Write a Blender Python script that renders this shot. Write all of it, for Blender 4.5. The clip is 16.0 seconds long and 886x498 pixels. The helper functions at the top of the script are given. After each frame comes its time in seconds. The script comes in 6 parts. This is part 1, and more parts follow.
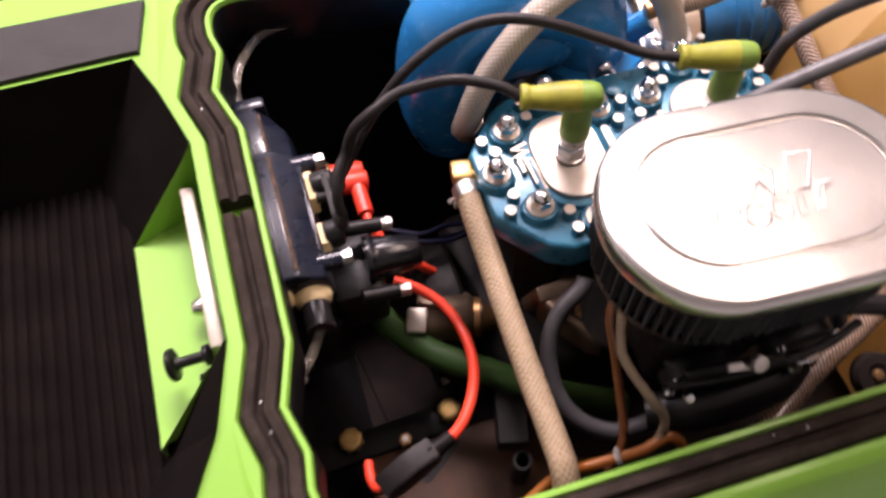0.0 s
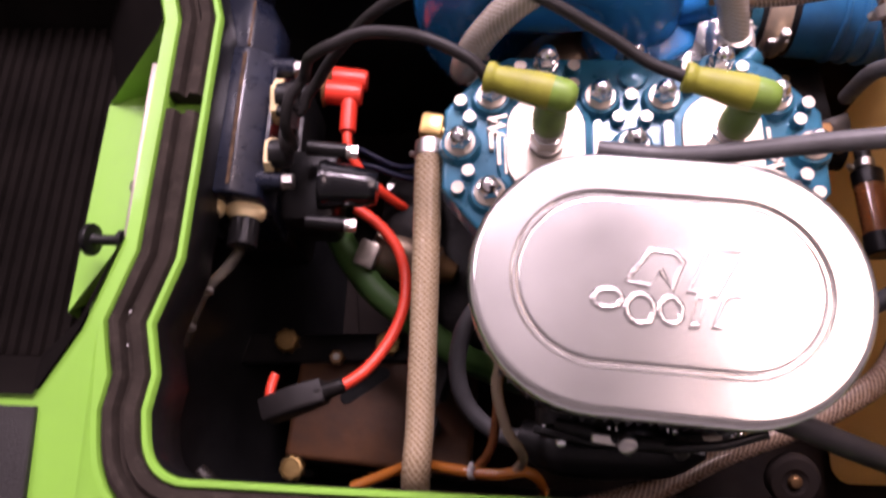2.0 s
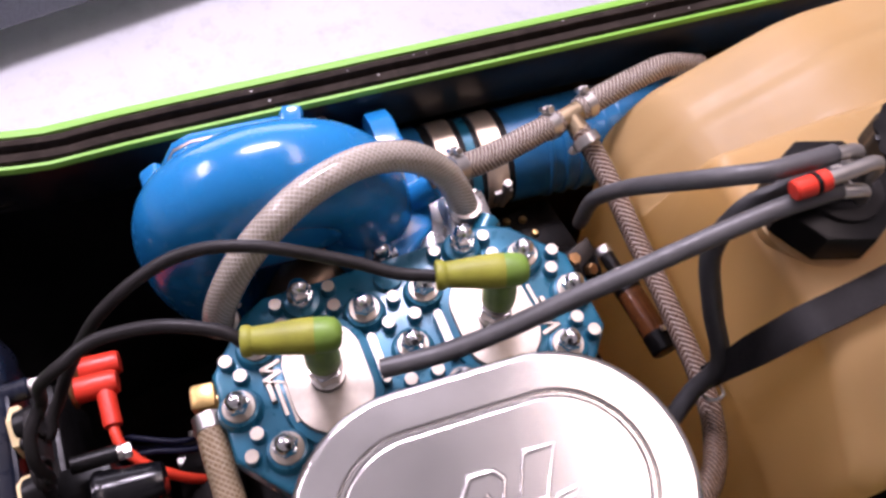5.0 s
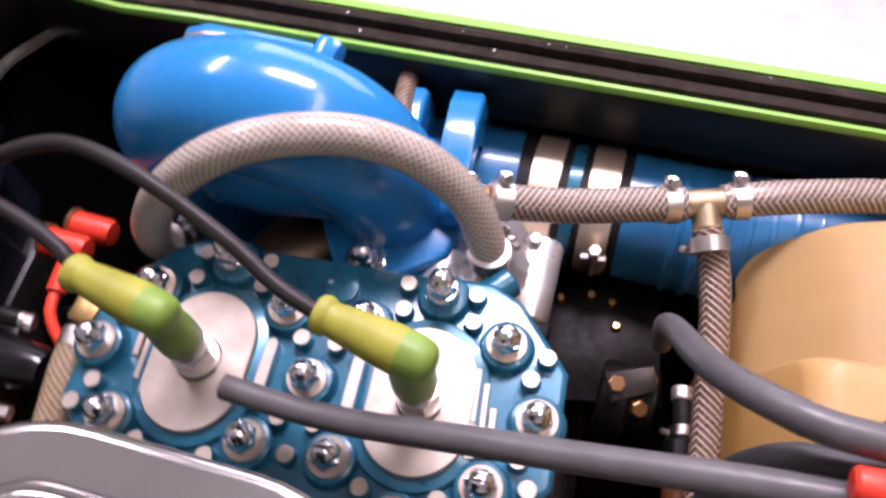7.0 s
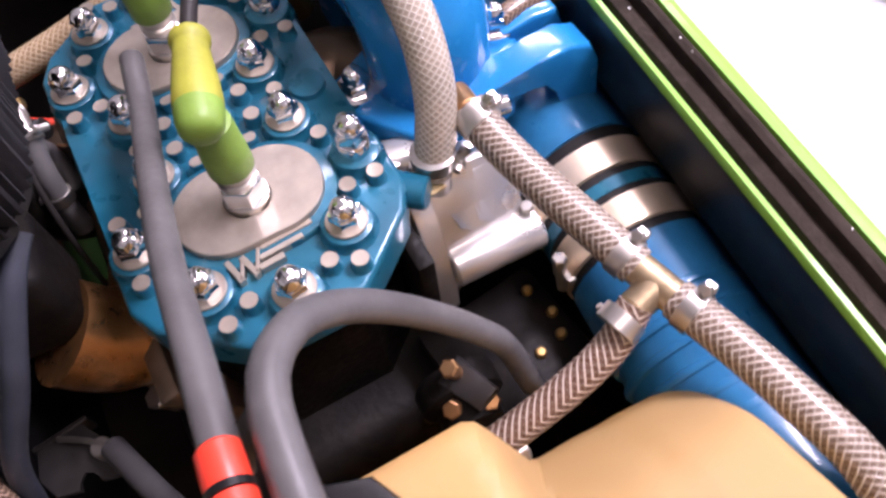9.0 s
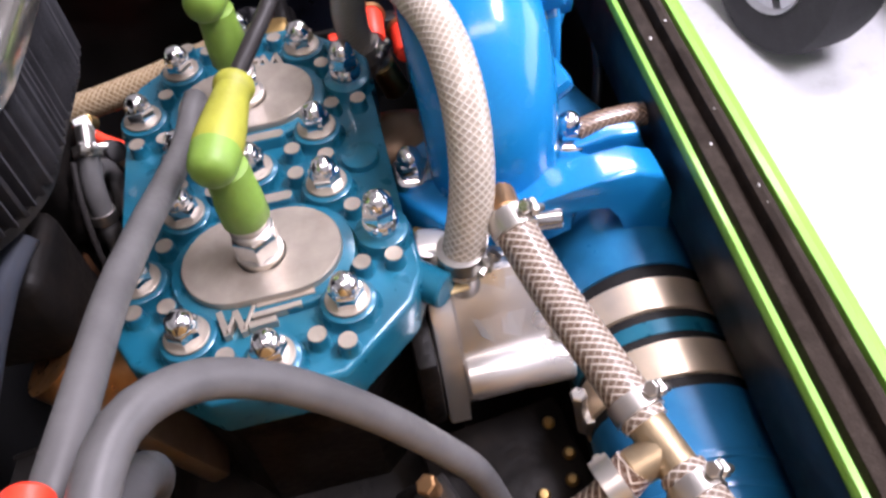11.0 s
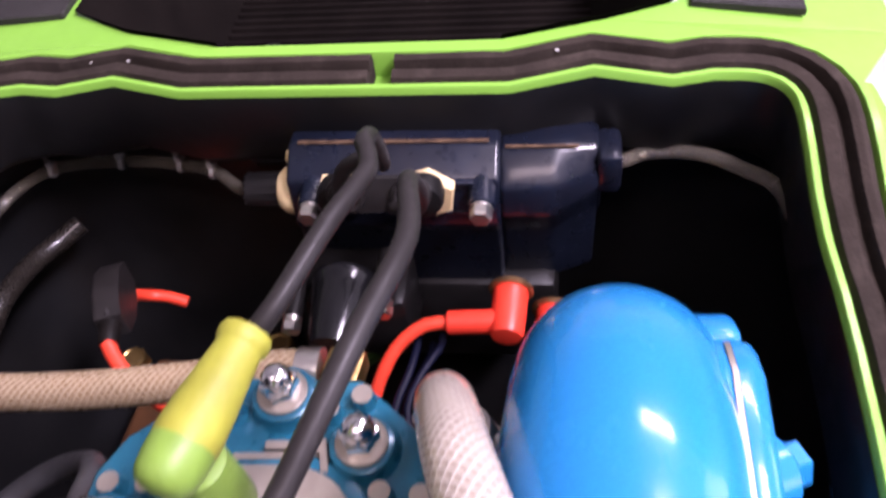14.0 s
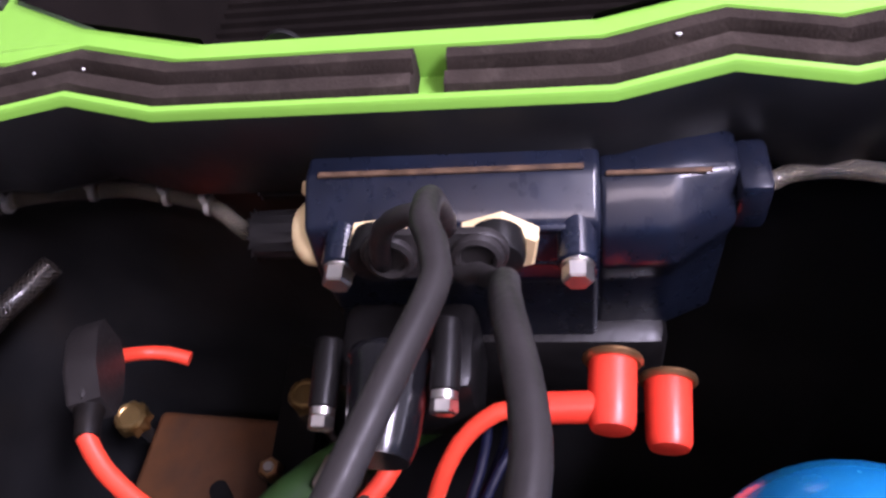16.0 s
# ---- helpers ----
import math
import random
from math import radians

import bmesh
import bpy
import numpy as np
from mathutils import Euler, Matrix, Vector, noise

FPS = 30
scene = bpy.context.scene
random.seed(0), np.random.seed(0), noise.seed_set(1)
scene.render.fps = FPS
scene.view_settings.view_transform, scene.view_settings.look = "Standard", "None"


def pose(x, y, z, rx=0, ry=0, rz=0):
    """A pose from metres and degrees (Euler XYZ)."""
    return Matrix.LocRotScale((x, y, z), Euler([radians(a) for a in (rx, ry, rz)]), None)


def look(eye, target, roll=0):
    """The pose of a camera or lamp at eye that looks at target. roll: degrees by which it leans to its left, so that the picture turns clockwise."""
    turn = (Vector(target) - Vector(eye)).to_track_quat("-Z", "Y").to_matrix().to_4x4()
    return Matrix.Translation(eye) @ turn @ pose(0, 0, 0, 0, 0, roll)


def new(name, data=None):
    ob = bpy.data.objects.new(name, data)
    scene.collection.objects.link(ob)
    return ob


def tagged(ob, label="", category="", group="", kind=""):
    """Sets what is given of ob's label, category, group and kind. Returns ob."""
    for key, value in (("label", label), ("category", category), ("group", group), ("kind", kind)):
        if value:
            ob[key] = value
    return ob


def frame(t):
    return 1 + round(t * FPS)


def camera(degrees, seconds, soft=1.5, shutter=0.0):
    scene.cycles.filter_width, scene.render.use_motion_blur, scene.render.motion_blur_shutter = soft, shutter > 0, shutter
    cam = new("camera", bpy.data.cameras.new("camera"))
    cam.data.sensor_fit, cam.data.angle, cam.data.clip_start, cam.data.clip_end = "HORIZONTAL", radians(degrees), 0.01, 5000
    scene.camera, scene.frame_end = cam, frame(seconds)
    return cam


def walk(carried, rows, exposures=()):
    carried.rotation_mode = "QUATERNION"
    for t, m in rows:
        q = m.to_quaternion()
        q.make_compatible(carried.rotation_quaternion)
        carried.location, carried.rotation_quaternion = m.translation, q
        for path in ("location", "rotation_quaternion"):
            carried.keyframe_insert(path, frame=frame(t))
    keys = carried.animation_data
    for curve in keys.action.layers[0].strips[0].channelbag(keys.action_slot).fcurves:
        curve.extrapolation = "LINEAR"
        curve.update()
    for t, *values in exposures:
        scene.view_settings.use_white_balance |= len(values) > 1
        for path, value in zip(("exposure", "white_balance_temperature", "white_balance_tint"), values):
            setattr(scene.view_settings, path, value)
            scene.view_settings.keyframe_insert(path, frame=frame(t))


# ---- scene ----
EXPOSURES = [(0.0, -0.2, 7200, 38), (1.0, -0.36, 7000, 52), (2.5, -0.58, 6800, 50), (3.5, -0.70, 6550, 41), (5.0, -0.74, 6350, 40), (7.5, -0.44, 6550, 42), (9.0, -0.28, 6450, 39), (11.5, -0.22, 6350, 28), (12.5, -0.40, 6400, 32), (13.5, -0.34, 6500, 40), (14.5, -0.02, 6050, 50), (15.5, -0.06, 5950, 45), (16.0, -0.08, 5950, 43)]

cam = camera(58.45, 16.0, soft=2.7, shutter=0.55)
# seconds, eye, target (metres), roll (degrees)
PATH = [
    (0, (-0.2269, -0.2910, 0.4401), (0.0411, 0.6772, -1.2893), -2.21),
    (0.5, (-0.1835, -0.2328, 0.4258), (0.0605, 0.6240, -1.3648), 3.52),
    (1, (-0.1105, -0.2387, 0.4395), (-0.2418, 0.4500, -1.4336), -9.70),
    (1.5, (-0.0781, -0.2526, 0.4286), (-0.2277, 0.3553, -1.4709), -8.81),
    (2, (-0.0836, -0.2251, 0.4406), (-0.2146, 0.4371, -1.4421), -9.50),
    (2.5, (-0.0823, -0.2147, 0.4424), (-0.1359, 0.4859, -1.4301), -5.16),
    (3, (-0.0780, -0.2261, 0.4570), (0.0105, 0.6430, -1.3421), -0.85),
    (3.5, (-0.0797, -0.2377, 0.4619), (0.1123, 0.6721, -1.3088), 1.78),
    (4, (-0.0693, -0.2258, 0.4495), (0.2305, 0.7147, -1.2899), 1.69),
    (4.5, (-0.0514, -0.2032, 0.4453), (0.3773, 0.7112, -1.2810), 3.50),
    (5, (-0.0645, -0.1730, 0.4419), (0.3520, 0.7240, -1.2965), 3.52),
    (7.5, (0.1581, -0.0920, 0.3266), (-0.3625, 0.7005, -1.4344), -10.17),
    (8, (0.1992, -0.0806, 0.3163), (-0.4783, 0.5390, -1.4605), -11.13),
    (8.5, (0.2547, -0.0466, 0.2991), (-0.5768, 0.4565, -1.4489), -6.84),
    (9, (0.2760, 0.0009, 0.2878), (-0.6544, 0.3686, -1.4440), -8.35),
    (11.5, (0.2826, 0.0518, 0.2597), (-1.0212, 0.2187, -1.2476), -5.73),
    (12, (0.2668, 0.0540, 0.2695), (-1.0847, 0.2277, -1.1944), -4.24),
    (12.5, (0.2115, 0.0731, 0.2770), (-1.1437, 0.0942, -1.1938), -5.59),
    (13, (0.1742, 0.0876, 0.2764), (-1.1435, 0.0473, -1.2276), -5.22),
    (13.5, (0.1029, 0.0951, 0.2679), (-1.2052, -0.0452, -1.2385), -5.73),
    (14, (0.0370, 0.0960, 0.2520), (-1.2480, -0.1560, -1.2605), -8.20),
    (14.5, (-0.0029, 0.0858, 0.2358), (-1.3052, -0.1878, -1.2576), -9.07),
    (15, (-0.0262, 0.0788, 0.2232), (-1.2945, -0.2220, -1.2936), -9.95),
    (15.5, (-0.0515, 0.0708, 0.2068), (-1.2590, -0.2595, -1.3528), -12.55),
    (16, (-0.0652, 0.0629, 0.2022), (-1.2310, -0.2455, -1.3932), -13.15),
]
walk(cam, [(t, look(eye, target, roll)) for t, eye, target, roll in PATH], exposures=EXPOSURES)

# ---- world and light: a workshop with white walls, ceiling lamps and an open daylight door ----
world = bpy.data.worlds.new("world")
scene.world = world
world.use_nodes = True
wn = world.node_tree.nodes
sky = wn.new("ShaderNodeTexSky")
sky.sky_type = "NISHITA"
sky.sun_disc = False
sky.sun_elevation = radians(35)
sky.sun_rotation = radians(60)
world.node_tree.links.new(sky.outputs[0], wn["Background"].inputs[0])
wn["Background"].inputs[1].default_value = 0.10


def area_lamp(name, m, sx, sy, watts, colour):
    d = bpy.data.lights.new(name, "AREA")
    d.shape, d.size, d.size_y, d.energy, d.color = "RECTANGLE", sx, sy, watts, colour
    ob = new(name, d)
    ob.matrix_world = m
    return ob


area_lamp("ceiling_tube_lamp", look((0.75, 0.25, 1.72), (0.75, 0.25, 0)), 0.22, 1.3, 18, (1.0, 0.91, 0.79))
area_lamp("ceiling_tube_lamp", look((0.15, 1.15, 1.72), (0.15, 1.15, 0)), 0.8, 0.45, 125, (0.95, 0.97, 1.0))
area_lamp("ceiling_tube_lamp", look((-1.3, 1.25, 1.72), (-1.3, 1.25, 0)), 0.3, 1.2, 60, (0.96, 0.97, 1.0))
area_lamp("door_daylight", look((0.3, 4.3, 0.2), (0.3, 0, -0.1)), 3.6, 2.7, 200, (0.90, 0.95, 1.0))

# ---- materials ----


def material(name, base, rough=0.5, metal=0.0, vary=0.15, scale=60.0, bump=0.0, bump_scale=400.0, rough_vary=0.1, dirt=None, dirt_amount=0.0, dirt_scale=25.0, coat=0.0, transmission=0.0, ior=1.45, subsurface=0.0, spec=0.5):
    m = bpy.data.materials.new(name)
    m.use_nodes = True
    nt = m.node_tree
    n, l = nt.nodes, nt.links
    b = n["Principled BSDF"]
    b.inputs["Metallic"].default_value = metal
    b.inputs["IOR"].default_value = ior
    b.inputs["Specular IOR Level"].default_value = spec
    b.inputs["Coat Weight"].default_value = coat
    b.inputs["Coat Roughness"].default_value = 0.09
    b.inputs["Transmission Weight"].default_value = transmission
    if subsurface:
        b.inputs["Subsurface Weight"].default_value = subsurface
        b.inputs["Subsurface Radius"].default_value = (0.02, 0.012, 0.005)
        b.inputs["Subsurface Scale"].default_value = 0.6
    co = n.new("ShaderNodeTexCoord")
    big = n.new("ShaderNodeTexNoise")
    big.inputs["Scale"].default_value, big.inputs["Detail"].default_value = scale, 5
    l.new(co.outputs["Object"], big.inputs["Vector"])
    ramp = n.new("ShaderNodeMapRange")
    ramp.inputs["From Min"].default_value, ramp.inputs["From Max"].default_value = 0.3, 0.7
    ramp.inputs["To Min"].default_value, ramp.inputs["To Max"].default_value = 1 - vary, 1 + vary
    l.new(big.outputs["Fac"], ramp.inputs["Value"])
    mul = n.new("ShaderNodeMix")
    mul.data_type, mul.blend_type = "RGBA", "MULTIPLY"
    mul.inputs["Factor"].default_value = 1.0
    mul.inputs["A"].default_value = (*base, 1)
    l.new(ramp.outputs["Result"], mul.inputs["B"])
    colour = mul.outputs["Result"]
    if dirt:
        dn = n.new("ShaderNodeTexNoise")
        dn.inputs["Scale"].default_value, dn.inputs["Detail"].default_value, dn.inputs["Roughness"].default_value = dirt_scale, 8, 0.7
        l.new(co.outputs["Object"], dn.inputs["Vector"])
        dr = n.new("ShaderNodeMapRange")
        dr.inputs["From Min"].default_value, dr.inputs["From Max"].default_value = 0.5, 0.75
        dr.inputs["To Max"].default_value = dirt_amount
        l.new(dn.outputs["Fac"], dr.inputs["Value"])
        mx = n.new("ShaderNodeMix")
        mx.data_type = "RGBA"
        l.new(dr.outputs["Result"], mx.inputs["Factor"])
        l.new(colour, mx.inputs["A"])
        mx.inputs["B"].default_value = (*dirt, 1)
        colour = mx.outputs["Result"]
    l.new(colour, b.inputs["Base Color"])
    rr = n.new("ShaderNodeMapRange")
    rr.inputs["From Min"].default_value, rr.inputs["From Max"].default_value = 0.3, 0.7
    rr.inputs["To Min"].default_value, rr.inputs["To Max"].default_value = max(0.02, rough - rough_vary * rough), min(1, rough + rough_vary)
    fine = n.new("ShaderNodeTexNoise")
    fine.inputs["Scale"].default_value, fine.inputs["Detail"].default_value = bump_scale, 4
    l.new(co.outputs["Object"], fine.inputs["Vector"])
    l.new(fine.outputs["Fac"], rr.inputs["Value"])
    l.new(rr.outputs["Result"], b.inputs["Roughness"])
    if bump:
        bp = n.new("ShaderNodeBump")
        bp.inputs["Strength"].default_value, bp.inputs["Distance"].default_value = bump, 0.001
        l.new(fine.outputs["Fac"], bp.inputs["Height"])
        l.new(bp.outputs["Normal"], b.inputs["Normal"])
    return m


def braided(name, base, thread, scale_v, turns, rough=0.25, width=0.2, transmission=0.0, second=0.55):
    """Clear hose with a woven thread: lines at two opposite slants along the tube's own map (u round, v metres along)."""
    m = material(name, base, rough, vary=0.12, scale=90, transmission=transmission, coat=0.3)
    n, l = m.node_tree.nodes, m.node_tree.links
    b = n["Principled BSDF"]
    uv = n.new("ShaderNodeUVMap")
    uv.uv_map = "UVMap"
    sep = n.new("ShaderNodeSeparateXYZ")
    l.new(uv.outputs[0], sep.inputs[0])
    lines = []
    fold = n.new("ShaderNodeMath")
    fold.operation = "PINGPONG"
    fold.inputs[1].default_value = 0.25
    l.new(sep.outputs["X"], fold.inputs[0])
    for sign in (1, -1):
        a = n.new("ShaderNodeMath")
        a.operation = "MULTIPLY"
        a.inputs[1].default_value = turns
        l.new(fold.outputs[0], a.inputs[0])
        c = n.new("ShaderNodeMath")
        c.operation = "MULTIPLY_ADD"
        c.inputs[1].default_value = sign * scale_v
        l.new(sep.outputs["Y"], c.inputs[0])
        l.new(a.outputs[0], c.inputs[2])
        fr = n.new("ShaderNodeMath")
        fr.operation = "FRACT"
        l.new(c.outputs[0], fr.inputs[0])
        d = n.new("ShaderNodeMath")
        d.operation = "PINGPONG"
        d.inputs[1].default_value = 0.5
        l.new(fr.outputs[0], d.inputs[0])
        e = n.new("ShaderNodeMapRange")
        e.inputs["From Min"].default_value, e.inputs["From Max"].default_value = width, width * 0.4
        l.new(d.outputs[0], e.inputs["Value"])
        e.inputs["To Max"].default_value = 1.0 if sign > 0 else second
        lines.append(e)
    mx = n.new("ShaderNodeMath")
    mx.operation = "MAXIMUM"
    l.new(lines[0].outputs[0], mx.inputs[0])
    l.new(lines[1].outputs[0], mx.inputs[1])
    mix = n.new("ShaderNodeMix")
    mix.data_type = "RGBA"
    l.new(mx.outputs[0], mix.inputs["Factor"])
    old = b.inputs["Base Color"].links[0].from_socket
    l.new(old, mix.inputs["A"])
    mix.inputs["B"].default_value = (*thread, 1)
    l.new(mix.outputs["Result"], b.inputs["Base Color"])
    bp = n.new("ShaderNodeBump")
    bp.inputs["Strength"].default_value, bp.inputs["Distance"].default_value = 0.5, 0.0006
    l.new(mx.outputs[0], bp.inputs["Height"])
    l.new(bp.outputs["Normal"], b.inputs["Normal"])
    return m


LIME = material("lime_gelcoat", (0.165, 0.395, 0.047), 0.40, vary=0.06, scale=15, coat=0.12, bump=0.03, bump_scale=150, spec=0.35)
HULL_BLACK = material("black_hull_paint", (0.0085, 0.0086, 0.0092), 0.34, vary=0.35, scale=20, bump=0.30, bump_scale=60, spec=0.30, dirt=(0.022, 0.020, 0.018), dirt_amount=0.3, dirt_scale=12)
BILGE = material("matt_black_bilge_paint", (0.014, 0.010, 0.0085), 0.8, vary=0.4, scale=15, bump=0.3, bump_scale=90, dirt=(0.03, 0.017, 0.010), dirt_amount=0.4, spec=0.12)
FOAM = material("black_foam_rubber", (0.028, 0.0215, 0.0175), 0.92, vary=0.25, scale=40, bump=0.5, bump_scale=700, dirt=(0.18, 0.15, 0.12), dirt_amount=0.14, dirt_scale=90, spec=0.08)
MAT_RUBBER = material("black_ribbed_mat", (0.0058, 0.0044, 0.0038), 0.9, vary=0.3, scale=30, bump=0.5, bump_scale=1200, spec=0.05)
MAT_GREY = material("grained_deck_mat", (0.024, 0.022, 0.021), 0.6, vary=0.2, scale=40, bump=0.9, bump_scale=900, spec=0.3)
TEAL = material("teal_anodised_aluminium", (0.003, 0.105, 0.172), 0.28, metal=0.2, vary=0.38, scale=30, bump=0.06, bump_scale=120, coat=0.35, dirt=(0.03, 0.155, 0.19), dirt_amount=0.6, dirt_scale=18)
MACHINED = material("machined_aluminium", (0.40, 0.352, 0.295), 0.42, metal=0.75, vary=0.14, scale=70, bump=0.03, bump_scale=600, dirt=(0.24, 0.185, 0.135), dirt_amount=0.4)
POLISHED = material("polished_billet_aluminium", (0.82, 0.805, 0.79), 0.27, metal=0.8, vary=0.05, scale=25, bump_scale=40, rough_vary=0.12)
PLATE = material("polished_filter_lid", (0.53, 0.512, 0.482), 0.17, metal=0.95, vary=0.16, scale=12, bump=0.35, bump_scale=9, rough_vary=0.10)
CHROME = material("chrome", (0.82, 0.82, 0.83), 0.07, metal=1.0, vary=0.03, scale=100)
STEEL = material("stainless_steel", (0.60, 0.57, 0.53), 0.30, metal=1.0, vary=0.08, scale=50, bump_scale=60)
BAND = material("brushed_clamp_steel", (0.84, 0.69, 0.52), 0.36, metal=0.8, vary=0.12, scale=50, bump=0.06, bump_scale=300, rough_vary=0.08)
CAST = material("dull_cast_metal", (0.15, 0.105, 0.07), 0.34, metal=0.75, vary=0.35, scale=40, bump=0.15, bump_scale=200)
BRASS = material("brass", (0.47, 0.31, 0.12), 0.34, metal=1.0, vary=0.15, scale=90)
COPPER = material("tarnished_bronze", (0.40, 0.22, 0.10), 0.35, metal=0.9, vary=0.2, scale=60)
BLUE = material("bright_blue_paint", (0.001, 0.170, 0.42), 0.20, vary=0.08, scale=12, coat=0.45, bump=0.05, bump_scale=70, spec=0.28)
BLUE_DEEP = material("blue_pipe_paint", (0.007, 0.118, 0.26), 0.30, vary=0.25, scale=30, coat=0.3, bump=0.12, bump_scale=90, dirt=(0.03, 0.22, 0.42), dirt_amount=0.4, dirt_scale=20)
BOOT = material("faded_silicone_rubber", (0.27, 0.275, 0.03), 0.5, vary=0.2, scale=55, bump=0.15, bump_scale=500, subsurface=0.05, dirt=(0.17, 0.165, 0.02), dirt_amount=0.55, dirt_scale=60)
BOOT_STEM = material("green_silicone_stem", (0.150, 0.265, 0.038), 0.45, vary=0.16, scale=70, bump=0.12, bump_scale=600, subsurface=0.05, dirt=(0.11, 0.16, 0.03), dirt_amount=0.4, dirt_scale=50)
WIRE_BLACK = material("black_wire_rubber", (0.018, 0.016, 0.0155), 0.42, vary=0.2, scale=60, bump=0.08, bump_scale=500, spec=0.25)
HOSE_GREY = material("grey_fuel_hose", (0.080, 0.078, 0.078), 0.40, vary=0.20, scale=50, bump=0.12, bump_scale=300, dirt=(0.045, 0.043, 0.042), dirt_amount=0.4, dirt_scale=60)
HOSE_CHAR = material("charcoal_fuel_hose", (0.042, 0.041, 0.042), 0.42, vary=0.2, scale=50, bump=0.1, bump_scale=300, dirt=(0.022, 0.021, 0.021), dirt_amount=0.4, dirt_scale=60)
HOSE_BLUE = material("blue_grey_hose", (0.034, 0.040, 0.054), 0.40, vary=0.2, scale=50, bump=0.1, bump_scale=300, dirt=(0.03, 0.03, 0.035), dirt_amount=0.4, dirt_scale=40)
NAVY = material("navy_box_paint", (0.0060, 0.0085, 0.0165), 0.27, vary=0.3, scale=30, coat=0.25, bump=0.05, bump_scale=160, dirt=(0.06, 0.04, 0.025), dirt_amount=0.08, spec=0.3)
BLACK_PLASTIC = material("black_plastic", (0.007, 0.0065, 0.0065), 0.32, vary=0.25, scale=60, bump=0.1, bump_scale=400, spec=0.25)
ENGINE_BLACK = material("black_engine_casting", (0.0058, 0.0048, 0.0043), 0.5, vary=0.4, scale=40, bump=0.5, bump_scale=200, spec=0.16, dirt=(0.02, 0.014, 0.010), dirt_amount=0.5, dirt_scale=40)
RED = material("red_silicone", (0.72, 0.045, 0.02), 0.35, vary=0.08, scale=60)
RED_WIRE = material("red_cable", (0.80, 0.06, 0.025), 0.38, vary=0.06, scale=60)
CREAM = material("cream_nylon_nut", (0.72, 0.56, 0.30), 0.45, vary=0.12, scale=70)
TANK = material("amber_polyethylene_tank", (0.60, 0.405, 0.190), 0.40, vary=0.10, scale=9, bump=0.06, bump_scale=40, dirt=(0.50, 0.29, 0.100), dirt_amount=0.5, dirt_scale=9)


def let_light_through(m, tint, share):
    """A thin skin that passes part of the light to its other side."""
    n, l = m.node_tree.nodes, m.node_tree.links
    through_skin = n.new("ShaderNodeBsdfTranslucent")
    through_skin.inputs["Color"].default_value = (*tint, 1)
    mix = n.new("ShaderNodeMixShader")
    mix.inputs[0].default_value = share
    l.new(n["Principled BSDF"].outputs[0], mix.inputs[1])
    l.new(through_skin.outputs[0], mix.inputs[2])
    l.new(mix.outputs[0], n["Material Output"].inputs["Surface"])


let_light_through(TANK, (0.96, 0.72, 0.36), 0.50)
STRAP = material("black_rubber_strap", (0.012, 0.011, 0.011), 0.6, vary=0.2, scale=60, bump=0.15, bump_scale=600, spec=0.25)
PLEAT = material("grey_cotton_pleats", (0.032, 0.032, 0.036), 0.75, vary=0.25, scale=60, bump=0.3, bump_scale=1500, spec=0.2)
WHITE = material("white_nylon", (0.70, 0.70, 0.66), 0.45, vary=0.08, scale=60)
HOSE_CLEAR = braided("clear_braided_hose", (0.285, 0.240, 0.188), (0.46, 0.42, 0.36), 300, 15, rough=0.16, width=0.20, second=0.7)
HOSE_SMOKE = braided("smoked_braided_hose", (0.125, 0.085, 0.060), (0.50, 0.45, 0.39), 290, 12, width=0.19, second=0.3)
HOSE_TAN = braided("aged_braided_hose", (0.26, 0.175, 0.095), (0.46, 0.36, 0.235), 270, 13, width=0.20, second=0.6)
HOSE_DARK = braided("brown_braided_hose", (0.080, 0.047, 0.030), (0.34, 0.24, 0.17), 300, 12, width=0.17, second=0.3)
CLEAR_TUBE = material("smoky_clear_tube", (0.78, 0.70, 0.56), 0.06, vary=0.1, scale=40, transmission=0.95, ior=1.35)
AMBER_TUBE = material("amber_clear_tube", (0.42, 0.135, 0.02), 0.15, vary=0.1, scale=40, transmission=0.45)
ORANGE_TUBE = material("dark_amber_tube", (0.24, 0.085, 0.028), 0.10, vary=0.25, scale=40, transmission=0.5, coat=0.4)
BLUE_WIRE = material("dark_blue_wire", (0.003, 0.004, 0.014), 0.5, vary=0.1, scale=60, spec=0.2)
# bronze tone that also carries the warm lamp glow on the intake castings
BRONZE_LIT_CAST = material("bronze_lit_casting", (0.40, 0.20, 0.075), 0.28, metal=0.9, vary=0.4, scale=45, bump=0.3, bump_scale=180, dirt=(0.03, 0.018, 0.012), dirt_amount=0.8, dirt_scale=40)
BRACKET = material("dark_satin_steel", (0.075, 0.070, 0.068), 0.38, metal=0.8, vary=0.2, scale=50, bump=0.08, bump_scale=200)
GLOSS_BLACK = material("glossy_black_plastic", (0.006, 0.006, 0.007), 0.14, vary=0.2, scale=60, bump=0.04, bump_scale=200)
TEE_BRASS = material("dull_brass_casting", (0.36, 0.275, 0.17), 0.42, metal=0.9, vary=0.2, scale=60, bump=0.1, bump_scale=300)
PALE_TUBE = material("pale_clear_tube", (0.46, 0.36, 0.24), 0.12, vary=0.15, scale=40, transmission=0.7, ior=1.35)
HOSE_BLACK = braided("black_braided_hose", (0.006, 0.005, 0.004), (0.045, 0.037, 0.030), 300, 12, width=0.16, second=0.3)
DUST = material("brown_dust", (0.085, 0.052, 0.032), 0.9, vary=0.5, scale=120, bump=0.4, bump_scale=600, dirt=(0.012, 0.012, 0.02), dirt_amount=0.9, dirt_scale=160, spec=0.1)
